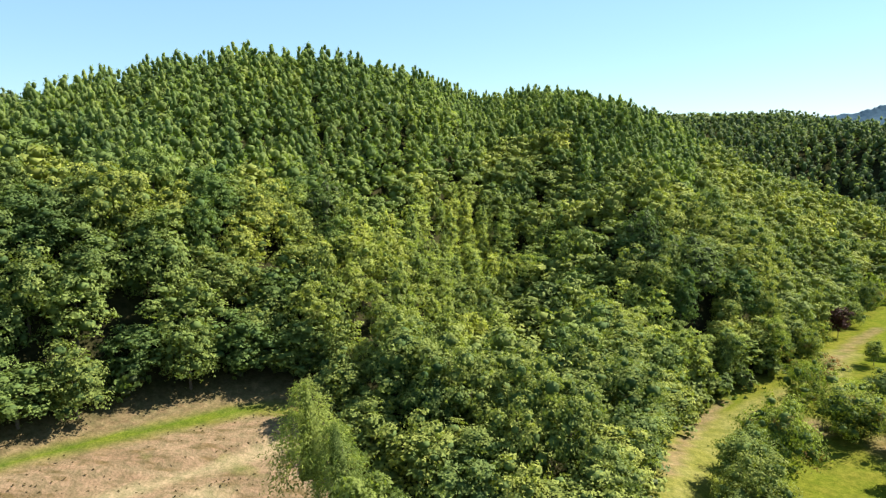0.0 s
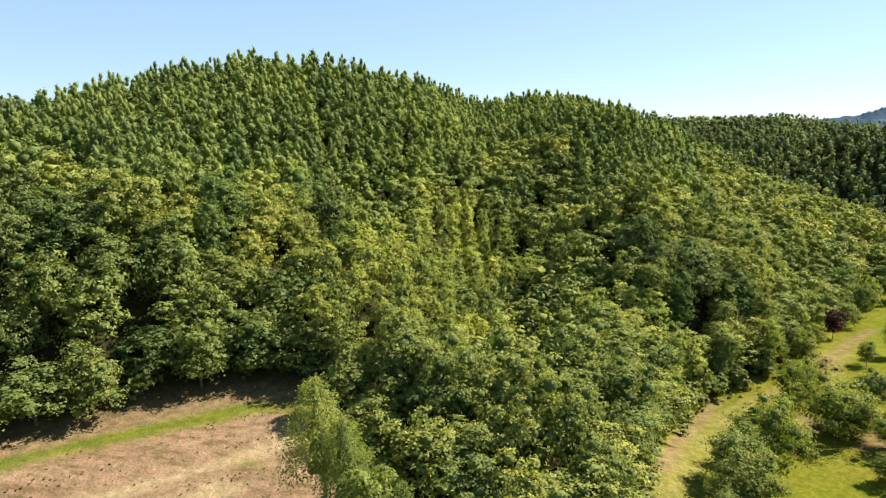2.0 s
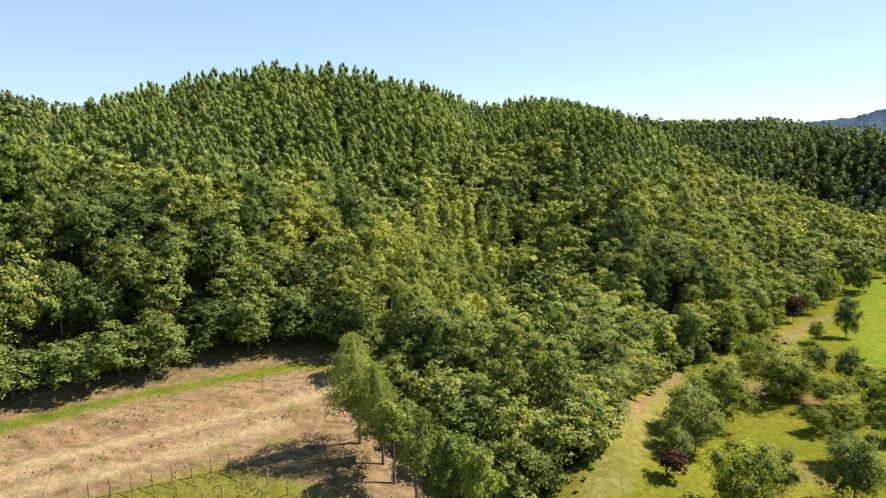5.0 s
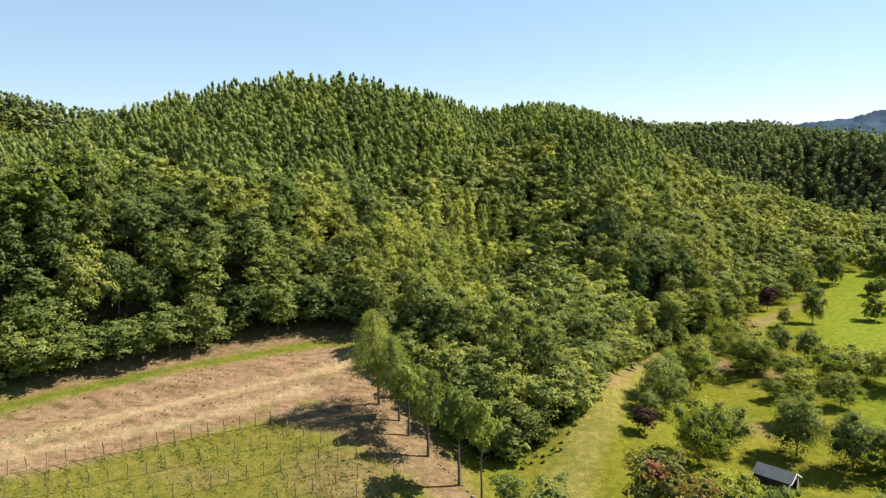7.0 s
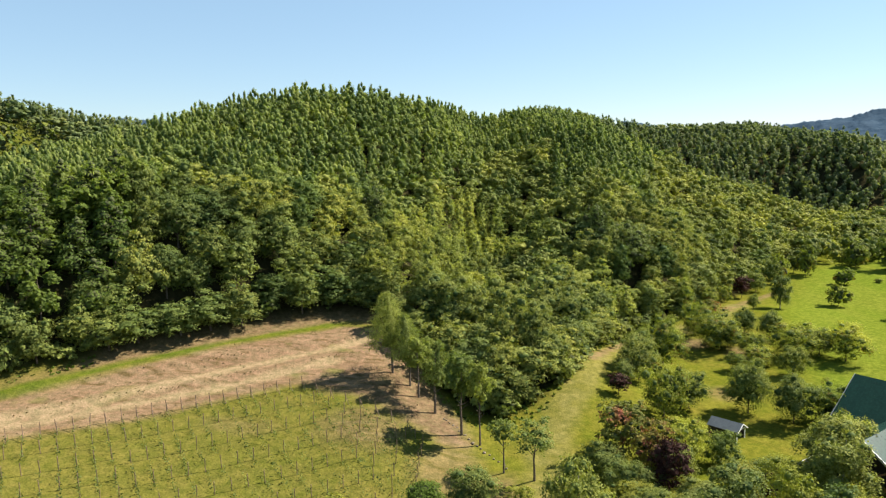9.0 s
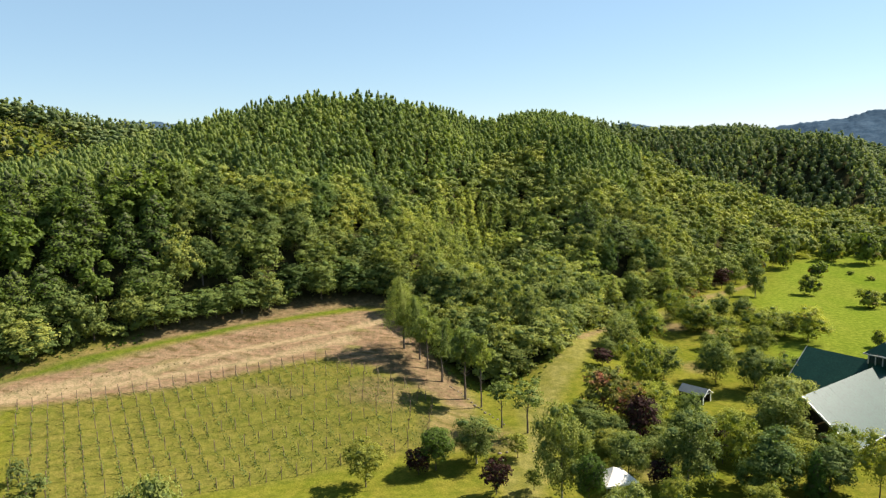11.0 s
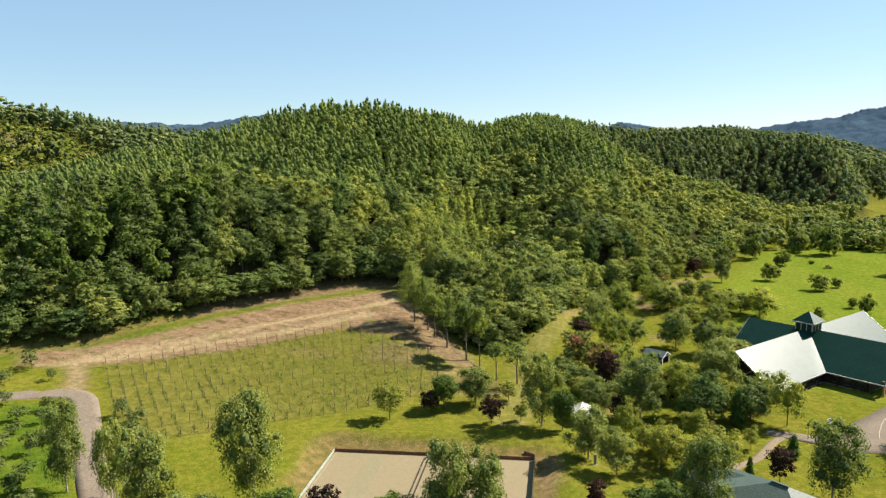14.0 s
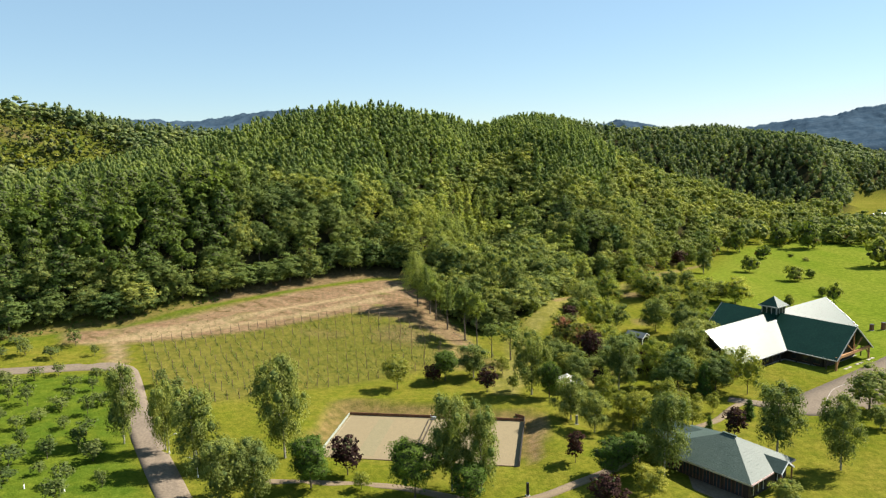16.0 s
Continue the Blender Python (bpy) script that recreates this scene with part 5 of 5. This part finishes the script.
    # turret
    bm = bmesh.new()
    box(bm, -1.9, -1.9, ridge - 1.6, 1.9, 1.9, ridge + 1.9)
    turret = part("turret", bm, ROOF_GREEN, hall_ob, "square louvred turret at the crossing")
    for k in range(4):
        m = Matrix.Rotation(k * math.pi / 2, 4, "Z")
        for b in (-1.85, -0.62, 0.62, 1.85):
            bm = bmesh.new()
            box(bm, 1.9, b - 0.09, ridge - 0.2, 2.0, b + 0.09, ridge + 1.9, 0, m)
            part("corner_board", bm, METAL, turret)
        bm = bmesh.new()
        for j in range(7):
            box(bm, 1.88, -1.7, ridge + 0.1 + j * 0.24, 1.97, 1.7, ridge + 0.2 + j * 0.24, 0, m)
        part("louvre", bm, DARK_METAL, turret)
        bm = bmesh.new()
        c = [m @ Vector(p) for p in ((2.55, -2.55, ridge + 1.75), (2.55, 2.55, ridge + 1.75), (0, 0, ridge + 4.0))]
        slab(bm, c, 0.14)
        part("turret_roof", bm, ROOF_GREEN, turret)
        bm = bmesh.new()
        beam(bm, m @ Vector((2.55, -2.6, ridge + 1.68)), m @ Vector((2.55, 2.6, ridge + 1.68)), 0.1, 0.22)
        part("fascia", bm, METAL, turret)


hall()


def lodge():
    """A hipped single-storey lodge with a small porch gable and a rear wing."""
    fx, fy = 38.7, 95.2
    z = gz(40, 102)
    ob = thing("lodge", "single-storey dark wooden lodge with a grey-green hipped roof", "building", pose(fx, fy, z, 0, 0, 41))
    w, d, e, r = 13.0, 18.0, 3.0, 6.5
    tops = [Vector((w / 2, w / 2, r)), Vector((w / 2, d - w / 2 - 3.4, r))]
    cor = [Vector((0, 0, e)), Vector((w, 0, e)), Vector((w, d, e)), Vector((0, d, e))]
    for pts in ([cor[0], cor[1], tops[0]], [cor[1], cor[2], tops[1], tops[0]], [cor[2], cor[3], tops[1]], [cor[3], cor[0], tops[0], tops[1]]):
        bm = slab(bmesh.new(), pts, 0.2)
        roof = part("roof", bm, ROOF_SLATE, ob)
        # courses of shingles as thin raised lips
        bm = bmesh.new()
        a, b = pts[0], pts[1]
        c, dd = pts[-1], pts[2]
        for k in range(1, 15):
            t = k / 15
            beam(bm, a.lerp(c, t) - Vector((0, 0, 0.012)), b.lerp(dd, t) - Vector((0, 0, 0.012)), 0.03, 0.03)
        part("shingle_course", bm, ROOF_SLATE, roof)
        bm = bmesh.new()
        beam(bm, a + Vector((0, 0, -0.16)), b + Vector((0, 0, -0.16)), 0.12, 0.24)
        part("fascia", bm, plain("pinkish_fascia", (0.5, 0.33, 0.3), (0.6, 0.45, 0.42), 1, 0.6) if pts[0] is cor[0] else METAL, ob)
    bm = bmesh.new()
    beam(bm, tops[0] + Vector((0, -0.4, 0.05)), tops[1] + Vector((0, 0.4, 0.05)), 0.34, 0.12)
    part("ridge_vent", bm, ROOF_SLATE, ob)
    bm = box(bmesh.new(), 0.9, 0.9, -0.8, w - 0.9, d - 0.9, e + 0.2)
    part("wall", bm, DARK_WALL, ob)
    for k in range(9):
        y = 1.8 + k * 1.75
        bm = box(bmesh.new(), 0.84, y, 0.9 if k > 3 else 0.25, 0.9, y + 1.1, 2.2)
        win = part("window", bm, GLASS, ob)
        for q in (0, 0.55, 1.1):
            bm = box(bmesh.new(), 0.8, y + q - 0.035, 0.3, 0.86, y + q + 0.035, 2.25)
            part("frame", bm, BOARD, win)
    for k in range(5):
        x = 1.7 + k * 1.4 if k < 3 else 3.9 + k * 1.6
        bm = box(bmesh.new(), x, 0.84, 0.4, x + 0.95, 0.9, 2.2)
        win = part("window", bm, GLASS, ob)
        bm = box(bmesh.new(), x + 0.44, 0.8, 0.4, x + 0.51, 0.86, 2.2)
        part("frame", bm, WHITE, win)
    # porch gable
    for sgn in (1, -1):
        bm = slab(bmesh.new(), [Vector((8.2, -1.2, 4.4)), Vector((8.2 + sgn * 1.9, -1.2, 3.0)), Vector((8.2 + sgn * 1.9, 3.0, 3.0)), Vector((8.2, 3.0, 4.4))], 0.14)
        part("porch_roof", bm, ROOF_SLATE, ob)
        bm = bmesh.new()
        beam(bm, (8.2, -1.22, 4.36), (8.2 + sgn * 1.95, -1.22, 2.94), 0.08, 0.2)
        part("bargeboard", bm, WHITE, ob)
        bm = bmesh.new()
        beam(bm, (8.2 + sgn * 1.6, -1.0, -0.6), (8.2 + sgn * 1.6, -1.0, 3.1), 0.18)
        part("porch_post", bm, BOARD, ob)
    # rear wing
    for sgn in (1, -1):
        bm = slab(bmesh.new(), [Vector((8.8, d + 2.4, 4.7)), Vector((8.8 + sgn * 3.6, d + 2.4, 2.9)), Vector((8.8 + sgn * 3.6, d - 5, 2.9)), Vector((8.8, d - 5, 4.7))], 0.18)
        part("wing_roof", bm, ROOF_SLATE, ob)
    bm = box(bmesh.new(), 5.8, d - 1, -0.8, 11.8, d + 1.9, 3.1)
    part("wing_wall", bm, DARK_WALL, ob)
    bm = box(bmesh.new(), -2.4, -0.6, -0.6, 0.9, d - 2, 0.12)
    part("terrace", bm, ASPHALT, ob, "dark paved terrace strip")


lodge()


def shed():
    m = pose(43.0, 179.5, gz(42, 179) - 0.1, 0, 0, 136.0)
    ob = thing("shed", "small dark timber shed with a grey gabled roof", "shed", m)
    ln, hw, e, r = 5.2, 1.5, 1.95, 2.95
    for sgn in (1, -1):
        bm = slab(bmesh.new(), [Vector((-0.35, 0, r)), Vector((ln, 0, r)), Vector((ln, sgn * (hw + 0.3), e - 0.1)), Vector((-0.35, sgn * (hw + 0.3), e - 0.1))], 0.09)
        part("roof", bm, ROOF_SHED, ob)
        bm = bmesh.new()
        beam(bm, (-0.38, 0, r - 0.05), (-0.38, sgn * (hw + 0.3), e - 0.16), 0.05, 0.16)
        part("bargeboard", bm, WHITE, ob)
        bm = box(bmesh.new(), 0.1, sgn * hw - 0.06, -0.3, ln - 0.2, sgn * hw + 0.06, e)
        part("side_wall", bm, DARK_WALL, ob)
        bm = bmesh.new()
        beam(bm, (0.0, sgn * (hw - 0.05), -0.3), (0.0, sgn * (hw - 0.05), e), 0.13)
        part("post", bm, WHITE, ob, "pale corner post")
    bm = bmesh.new()
    vs = [bm.verts.new(p) for p in ((ln - 0.2, -hw, -0.3), (ln - 0.2, hw, -0.3), (ln - 0.2, hw, e), (ln - 0.2, 0, r - 0.1), (ln - 0.2, -hw, e))]
    bm.faces.new(vs)
    bmesh.ops.solidify(bm, geom=bm.faces[:], thickness=0.08)
    part("back_wall", bm, DARK_WALL, ob)
    bm = box(bmesh.new(), 0.9, -hw, -0.3, 0.98, hw, e)
    part("inner_wall", bm, DARK_WALL, ob)
    bm = bmesh.new()
    beam(bm, (-0.02, -hw, e - 0.05), (-0.02, hw, e - 0.05), 0.1, 0.2)
    part("lintel", bm, WHITE, ob)


shed()


def gazebo():
    ob = thing("canopy_tent", "white square canopy tent with a peaked top", "tent", pose(18.0, 140.6, gz(18, 140.6), 0, 0, 20))
    h = 2.5
    for k in range(4):
        m = Matrix.Rotation(k * math.pi / 2, 4, "Z")
        bm = bmesh.new()
        rows = []
        for t in (0, 0.25, 0.5, 0.75, 1):
            w = h * (1 - t)
            zz = 2.3 + 1.5 * t ** 1.35
            rows.append([bm.verts.new(m @ Vector((w + 0.01, y * w, zz - 0.06 * (1 - y * y) * (1 - t)))) for y in (-1, -0.5, 0, 0.5, 1)])
        for a, b in zip(rows, rows[1:]):
            for i in range(4):
                bm.faces.new((a[i], a[i + 1], b[i + 1], b[i]))
        low = [bm.verts.new(v.co - Vector((0, 0, 0.28))) for v in rows[0]]
        for i in range(4):
            bm.faces.new((low[i], low[i + 1], rows[0][i + 1], rows[0][i]))
        part("canopy", bm, CANVAS, ob)
        bm = bmesh.new()
        p = m @ Vector((h - 0.05, h - 0.05, 0))
        beam(bm, p, p + Vector((0, 0, 2.3)), 0.06, None, 8)
        part("pole", bm, METAL, ob)


gazebo()


def greenhouse(x, y, turn):
    """A long white-roofed growing shed far down the valley."""
    ob = thing("greenhouse", "long low white-roofed greenhouse far down the valley", "greenhouse", pose(x, y, gz(x, y), 0, 0, turn))
    for sgn in (1, -1):
        bm = slab(bmesh.new(), [Vector((-14, 0, 4.6)), Vector((14, 0, 4.6)), Vector((14, sgn * 4.2, 2.8)), Vector((-14, sgn * 4.2, 2.8))], 0.1)
        part("roof", bm, WHITE, ob)
        bm = box(bmesh.new(), -13.8, sgn * 4 - 0.06, -0.5, 13.8, sgn * 4 + 0.06, 2.8)
        part("side_wall", bm, CANVAS, ob)
        bm = bmesh.new()
        vs = [bm.verts.new(p) for p in ((sgn * 13.8, -4, -0.5), (sgn * 13.8, 4, -0.5), (sgn * 13.8, 4, 2.8), (sgn * 13.8, 0, 4.5), (sgn * 13.8, -4, 2.8))]
        bm.faces.new(vs)
        bmesh.ops.solidify(bm, geom=bm.faces[:], thickness=0.08)
        part("end_wall", bm, CANVAS, ob)


greenhouse(257, 453, 20)


# ---- the court ----
def court():
    base = pose(COURT_C[0], COURT_C[1], 0.0, 0, 0, math.degrees(COURT_A))
    w, d = COURT_W, COURT_D
    ob = thing("sports_court", "pale sand ball court edged with brown boards", "court", base)
    bm = box(bmesh.new(), -w, -d, -0.4, w, d, 0.06)
    part("surface", bm, COURT, ob)
    bm = box(bmesh.new(), -w + 6.3, -d + 1.2, 0.0, -w + 9.3, d - 1.6, 0.066)
    part("worn_strip", bm, COURT_WORN, ob, "faded greenish strip of the court")
    for x in (-w + 0.4,):
        bm = box(bmesh.new(), x, -d + 0.5, 0.0, x + 0.08, d - 0.5, 0.068)
        part("line", bm, COURT_LINE, ob)
    n = 17
    for k in range(n):
        x0 = -w + 2 * w * k / n
        bm = box(bmesh.new(), x0 + 0.02, d, -0.2, x0 + 2 * w / n - 0.02, d + 0.09, 0.6 + 0.02 * (k % 3), 0.01)
        part("back_board", bm, BOARD, ob, "brown retaining board")
    for k in range(10):
        y0 = -d + 2 * d * k / 10
        bm = box(bmesh.new(), w, y0 + 0.02, -0.2, w + 0.1, y0 + 2 * d / 10 - 0.02, 1.0 + 0.02 * (k % 2), 0.01)
        part("side_board", bm, DARK_WALL, ob, "dark side board")
        bm = box(bmesh.new(), -w - 0.14, y0 + 0.02, -0.2, -w, y0 + 2 * d / 10 - 0.02, 0.5, 0.01)
        part("side_edge", bm, COURT_EDGE, ob, "pale green side edge")
    for k in range(3):
        bm = box(bmesh.new(), 0.9 * k + 0.02, 0, -0.3, 0.9 * k + 0.88, 0.09, 1.05 - 0.12 * k, 0.01, pose(w + 0.05, d + 0.12, 0, 0, 0, 133))
        part("wing_board", bm, BOARD, ob, "short brown retaining board")
    bm = box(bmesh.new(), -w, -d - 0.12, -0.3, w, -d, 0.14)
    part("front_edge", bm, WOOD_POST, ob)
    for x in (-1.15, -0.45):
        bm = box(bmesh.new(), x, -d + 0.3, 0.02, x + 0.12, d - 1.2, 0.22)
        part("divider", bm, DARK_WALL, ob, "low dark dividing beam")
    for y in (-d + 1, -3, 3, d - 0.6):
        bm = bmesh.new()
        beam(bm, (-0.75, y, 0), (-0.75, y, 1.1), 0.08, None, 8)
        part("post", bm, METAL, ob)
    bm = box(bmesh.new(), -0.6, d - 0.9, 0.05, 0.3, d - 0.3, 0.55, 0.03)
    part("box", bm, METAL, ob)


court()


def lamp(x, y, turn):
    ob = thing("street_lamp", "slim pale metal lamp post with one bracket", "lamp", pose(x, y, gz(x, y) - 0.1, 0, 0, turn), "lane lamps")
    bm = bmesh.new()
    beam(bm, (0, 0, 0), (0, 0, 4.4), 0.14, 0.09, 8)
    part("pole", bm, METAL, ob)
    bm = bmesh.new()
    beam(bm, (0, 0, 0), (0, 0, 0.5), 0.24, 0.22, 8)
    part("base", bm, WHITE, ob)
    bm = bmesh.new()
    beam(bm, (0, 0, 2.9), (1.1, 0, 3.4), 0.06, 0.05, 6)
    part("bracket", bm, METAL, ob)
    bm = box(bmesh.new(), 0.9, -0.12, 3.36, 1.35, 0.12, 3.46, 0.03)
    part("head", bm, METAL, ob)


lamp(-50.7, 104.2, 10)
lamp(-43.2, 97.3, 190)


def stele(x, y, h, mat, label):
    ob = thing("marker_post", label, "post", pose(x, y, gz(x, y) - 0.1, 0, 0, 15))
    part("shaft", box(bmesh.new(), -0.2, -0.15, 0, 0.2, 0.15, h, 0.04), mat, ob)
    part("foot", box(bmesh.new(), -0.35, -0.3, 0, 0.35, 0.3, 0.14, 0.03), STONE, ob)


stele(6.8, 95.9, 2.1, DARK_METAL, "dark upright marker post on the lawn")
stele(17.5, 122.5, 1.8, STONE, "grey stone marker on the lawn")


def dark_cabinet(x, y, w, h):
    ob = thing("utility_cabinet", "dark brown upright metal cabinet on the meadow", "cabinet", pose(x, y, gz(x, y) - 0.05, 0, 0, 20), "meadow cabinets")
    part("body", box(bmesh.new(), -w / 2, -0.35, 0.1, w / 2, 0.35, h, 0.03), BOARD, ob)
    part("lid", box(bmesh.new(), -w / 2 - 0.06, -0.42, h, w / 2 + 0.06, 0.42, h + 0.07, 0.02), DARK_METAL, ob)
    part("base", box(bmesh.new(), -w / 2 - 0.1, -0.45, -0.2, w / 2 + 0.1, 0.45, 0.1, 0.02), STONE, ob)


dark_cabinet(105.8, 189.6, 0.9, 1.7)
dark_cabinet(109.2, 190.2, 1.1, 2.0)


def signboard(x, y, turn):
    ob = thing("signboard", "small white signboard on two posts beside the drive", "sign", pose(x, y, gz(x, y) - 0.1, 0, 0, turn))
    part("board", box(bmesh.new(), -0.75, -0.03, 0.7, 0.75, 0.03, 1.65, 0.02), WHITE, ob)
    for k in range(3):
        part("faded_text", box(bmesh.new(), -0.55, -0.037, 1.4 - 0.24 * k, 0.5 - 0.2 * k, -0.031, 1.5 - 0.24 * k), DARK_METAL, ob)
    for x0 in (-0.6, 0.6):
        part("post", box(bmesh.new(), x0 - 0.05, -0.08, 0, x0 + 0.05, -0.031 + 0.1, 0.7, 0.01), WOOD_POST, ob)


signboard(62.1, 140.1, 30)


def path_lamp(x, y):
    ob = thing("path_lamp", "short black path lamp with a square head", "lamp", pose(x, y, gz(x, y) - 0.1))
    bm = bmesh.new()
    beam(bm, (0, 0, 0), (0, 0, 2.3), 0.09, 0.07, 8)
    part("pole", bm, DARK_METAL, ob)
    part("head", box(bmesh.new(), -0.16, -0.16, 2.3, 0.16, 0.16, 2.62, 0.03), DARK_METAL, ob)
    part("cap", box(bmesh.new(), -0.22, -0.22, 2.62, 0.22, 0.22, 2.68, 0.02), DARK_METAL, ob)


path_lamp(56.0, 134.9)
for x, y in [(-65.4, 89.6), (-59.6, 89.8)]:
    ob = thing("tree_guard", "white plastic guard round a sapling in the orchard", "tree guard", pose(x, y, gz(x, y) - 0.1, 0, 0, 20), "sapling guards")
    bm = bmesh.new()
    beam(bm, (0, 0, 0), (0, 0, 0.7), 0.24, 0.2, 8)
    part("sleeve", bm, WHITE, ob)
    bm = bmesh.new()
    beam(bm, (0, 0, 0.6), (0.05, 0.03, 1.9), 0.04, 0.02, 6)
    part("stem", bm, BARK, ob)


# ---- the vineyard ----
def vine_row(a, b, index):
    """One trellis row: posts, wires and young vines, from the upper to the lower end."""
    ln = math.dist(a, b)
    d = ((b[0] - a[0]) / ln, (b[1] - a[1]) / ln)
    ob = thing("vine_trellis", "row of weathered posts with wires and young vines", "trellis", pose(a[0], a[1], gz(*a)), "vineyard rows")
    z0 = gz(*a)
    n = max(3, round(ln / 5))
    tops = []
    for k in range(n):
        x, y = d[0] * ln * k / (n - 1), d[1] * ln * k / (n - 1)
        z = gz(a[0] + x, a[1] + y) - z0
        p = part("post", POST, None, ob)
        p.location = (x, y, z - 0.3)
        p.rotation_euler = (rng.normal(0, 0.03), rng.normal(0, 0.03), rng.uniform(0, 6))
        tops.append(Vector((x, y, z)))
    for h in (0.7, 1.2, 1.7):
        bm = bmesh.new()
        for p, q in zip(tops, tops[1:]):
            beam(bm, p + Vector((0, 0, h)), q + Vector((0, 0, h)), 0.004)
        part("wire", bm, DARK_METAL, ob)
    for end, sg in ((0, 1), (n - 1, -1)):
        bm = bmesh.new()
        e = tops[end]
        beam(bm, e + Vector((0, 0, 1.5)), e + Vector((d[0] * 1.5 * sg, d[1] * 1.5 * sg, 0.0)), 0.09, 0.09, 6)
        part("brace", bm, WOOD_POST, ob)
    m = int(16 * ln)
    t = rng.uniform(0, 1, m)
    clump = np.array([noise.noise((v * 13, index * 3.1, 0)) for v in t]) + rng.normal(0, 0.15, m) > -0.12
    t = t[clump]
    xx, yy = d[0] * ln * t + rng.normal(0, 0.18, len(t)), d[1] * ln * t + rng.normal(0, 0.18, len(t))
    hh = 0.08 + 1.2 * rng.uniform(0, 1, len(t)) ** 2.2
    c = np.stack([xx, yy, ground_z(a[0] + xx, a[1] + yy) - z0 + hh], -1)
    v, q = leaf_tris(c, unit(rng.normal(size=c.shape) + (0, 0, 0.5)), 0.12, rng)
    me = mesh_np("vines", v, [q])
    part("vines", me, VINE, ob, "sparse young vine leaves")


bm_post = bmesh.new()
beam(bm_post, (0, 0, 0), (0, 0, 2.35), 0.12, 0.11, 7)
POST = bpy.data.meshes.new("post")
bm_post.to_mesh(POST)
bm_post.free()
POST.materials.append(WOOD_POST)
ROWS = 25
for k in range(ROWS):
    t = k / (ROWS - 1)
    lerp = lambda p, q: (p[0] + (q[0] - p[0]) * t, p[1] + (q[1] - p[1]) * t)
    vine_row(lerp(VINEYARD[0], VINEYARD[1]), lerp(VINEYARD[3], VINEYARD[2]), k)
# shorter rows beside the tall trees
for k in range(1, 8):
    sx, sy = -32.8 + 2.85 * k, 182.7 - 1.4 * k
    vine_row((sx, sy), (-10.0, sy - 1.49 * (-10.0 - sx)), ROWS + k)


def edging_stones(line, count):
    """Rough stones set along a line in the grass."""
    iv, iF = ico()
    for k in range(count):
        t = k / (count - 1) * (len(line) - 1)
        i = min(int(t), len(line) - 2)
        x = line[i][0] + (line[i + 1][0] - line[i][0]) * (t - i) + rng.normal(0, 0.15)
        y = line[i][1] + (line[i + 1][1] - line[i][1]) * (t - i) + rng.normal(0, 0.15)
        me = mesh_np("edging_stone", iv * (0.34, 0.24, 0.16) * rng.uniform(0.7, 1.25, (len(iv), 1)) * rng.uniform(0.7, 1.2), [iF])
        me.materials.append(FIELD_STONE)
        ob = new("edging_stone", me)
        ob.location = (x, y, gz(x, y) + 0.08)
        ob.rotation_euler = (0, 0, rng.uniform(0, 6))
        tagged(ob, "small rough grey stone set in dry grass", "stone", "edging stones")


edging_stones([(-7.3, 179.7), (-5.0, 177.3), (-2.2, 172.5), (0.6, 168.6), (3.2, 164.2)], 17)
edging_stones([(2.2, 152.8), (5.2, 153.8), (8.5, 153.2)], 6)


# ---- tufts ----
def tufts(name, label, mat, pts, size, blades=5):
    z = ground_z(pts[:, 0], pts[:, 1])
    c = np.repeat(np.column_stack([pts, z + size * 0.35]), blades, 0) + rng.normal(0, size * 0.45, (len(pts) * blades, 3)) * (1, 1, 0.35)
    v, q = leaf_tris(c, unit(rng.normal(size=c.shape) + (0, 0, 0.4)), size, rng, 1.2)
    me = mesh_np(name, v, [q])
    me.materials.append(mat)
    tagged(new(name, me), label, "grass", kind="stuff")


def rough_line(x, y):
    """Where rough tufts gather: along the field's terrace edges."""
    d = (y - 156.5) * 0.855 - (x + 80) * 0.52
    w = np.array([noise.noise((a * 0.09, b * 0.09, 5)) for a, b in zip(x, y)])
    edge = np.minimum(np.minimum(np.abs(d - 6 - w * 2), np.abs(d - 13.5 - w * 2)), np.abs(d - 20.5 - w))
    return (region(x, y, FIELD, 0.5) > 0.5) & (rng.uniform(0, 1, len(x)) < 0.015 + 0.3 * np.exp(-(edge / 0.6) ** 2))


tufts("dry_grass", "dry brown tufts along the terraces of the bare field", TUFT_DRY, spaced(30000, -100, 0, 150, 216, 0.45, rough_line), 0.11, 4)
tufts("verge_grass", "rough green grass along the foot of the wood", TUFT_GREEN,
      spaced(9000, -120, 60, 140, 250, 0.8, lambda x, y: (past_toe(x, y) > -4) & (past_toe(x, y) < 3.5) & ((x < -72) | (x > -16))), 0.3)
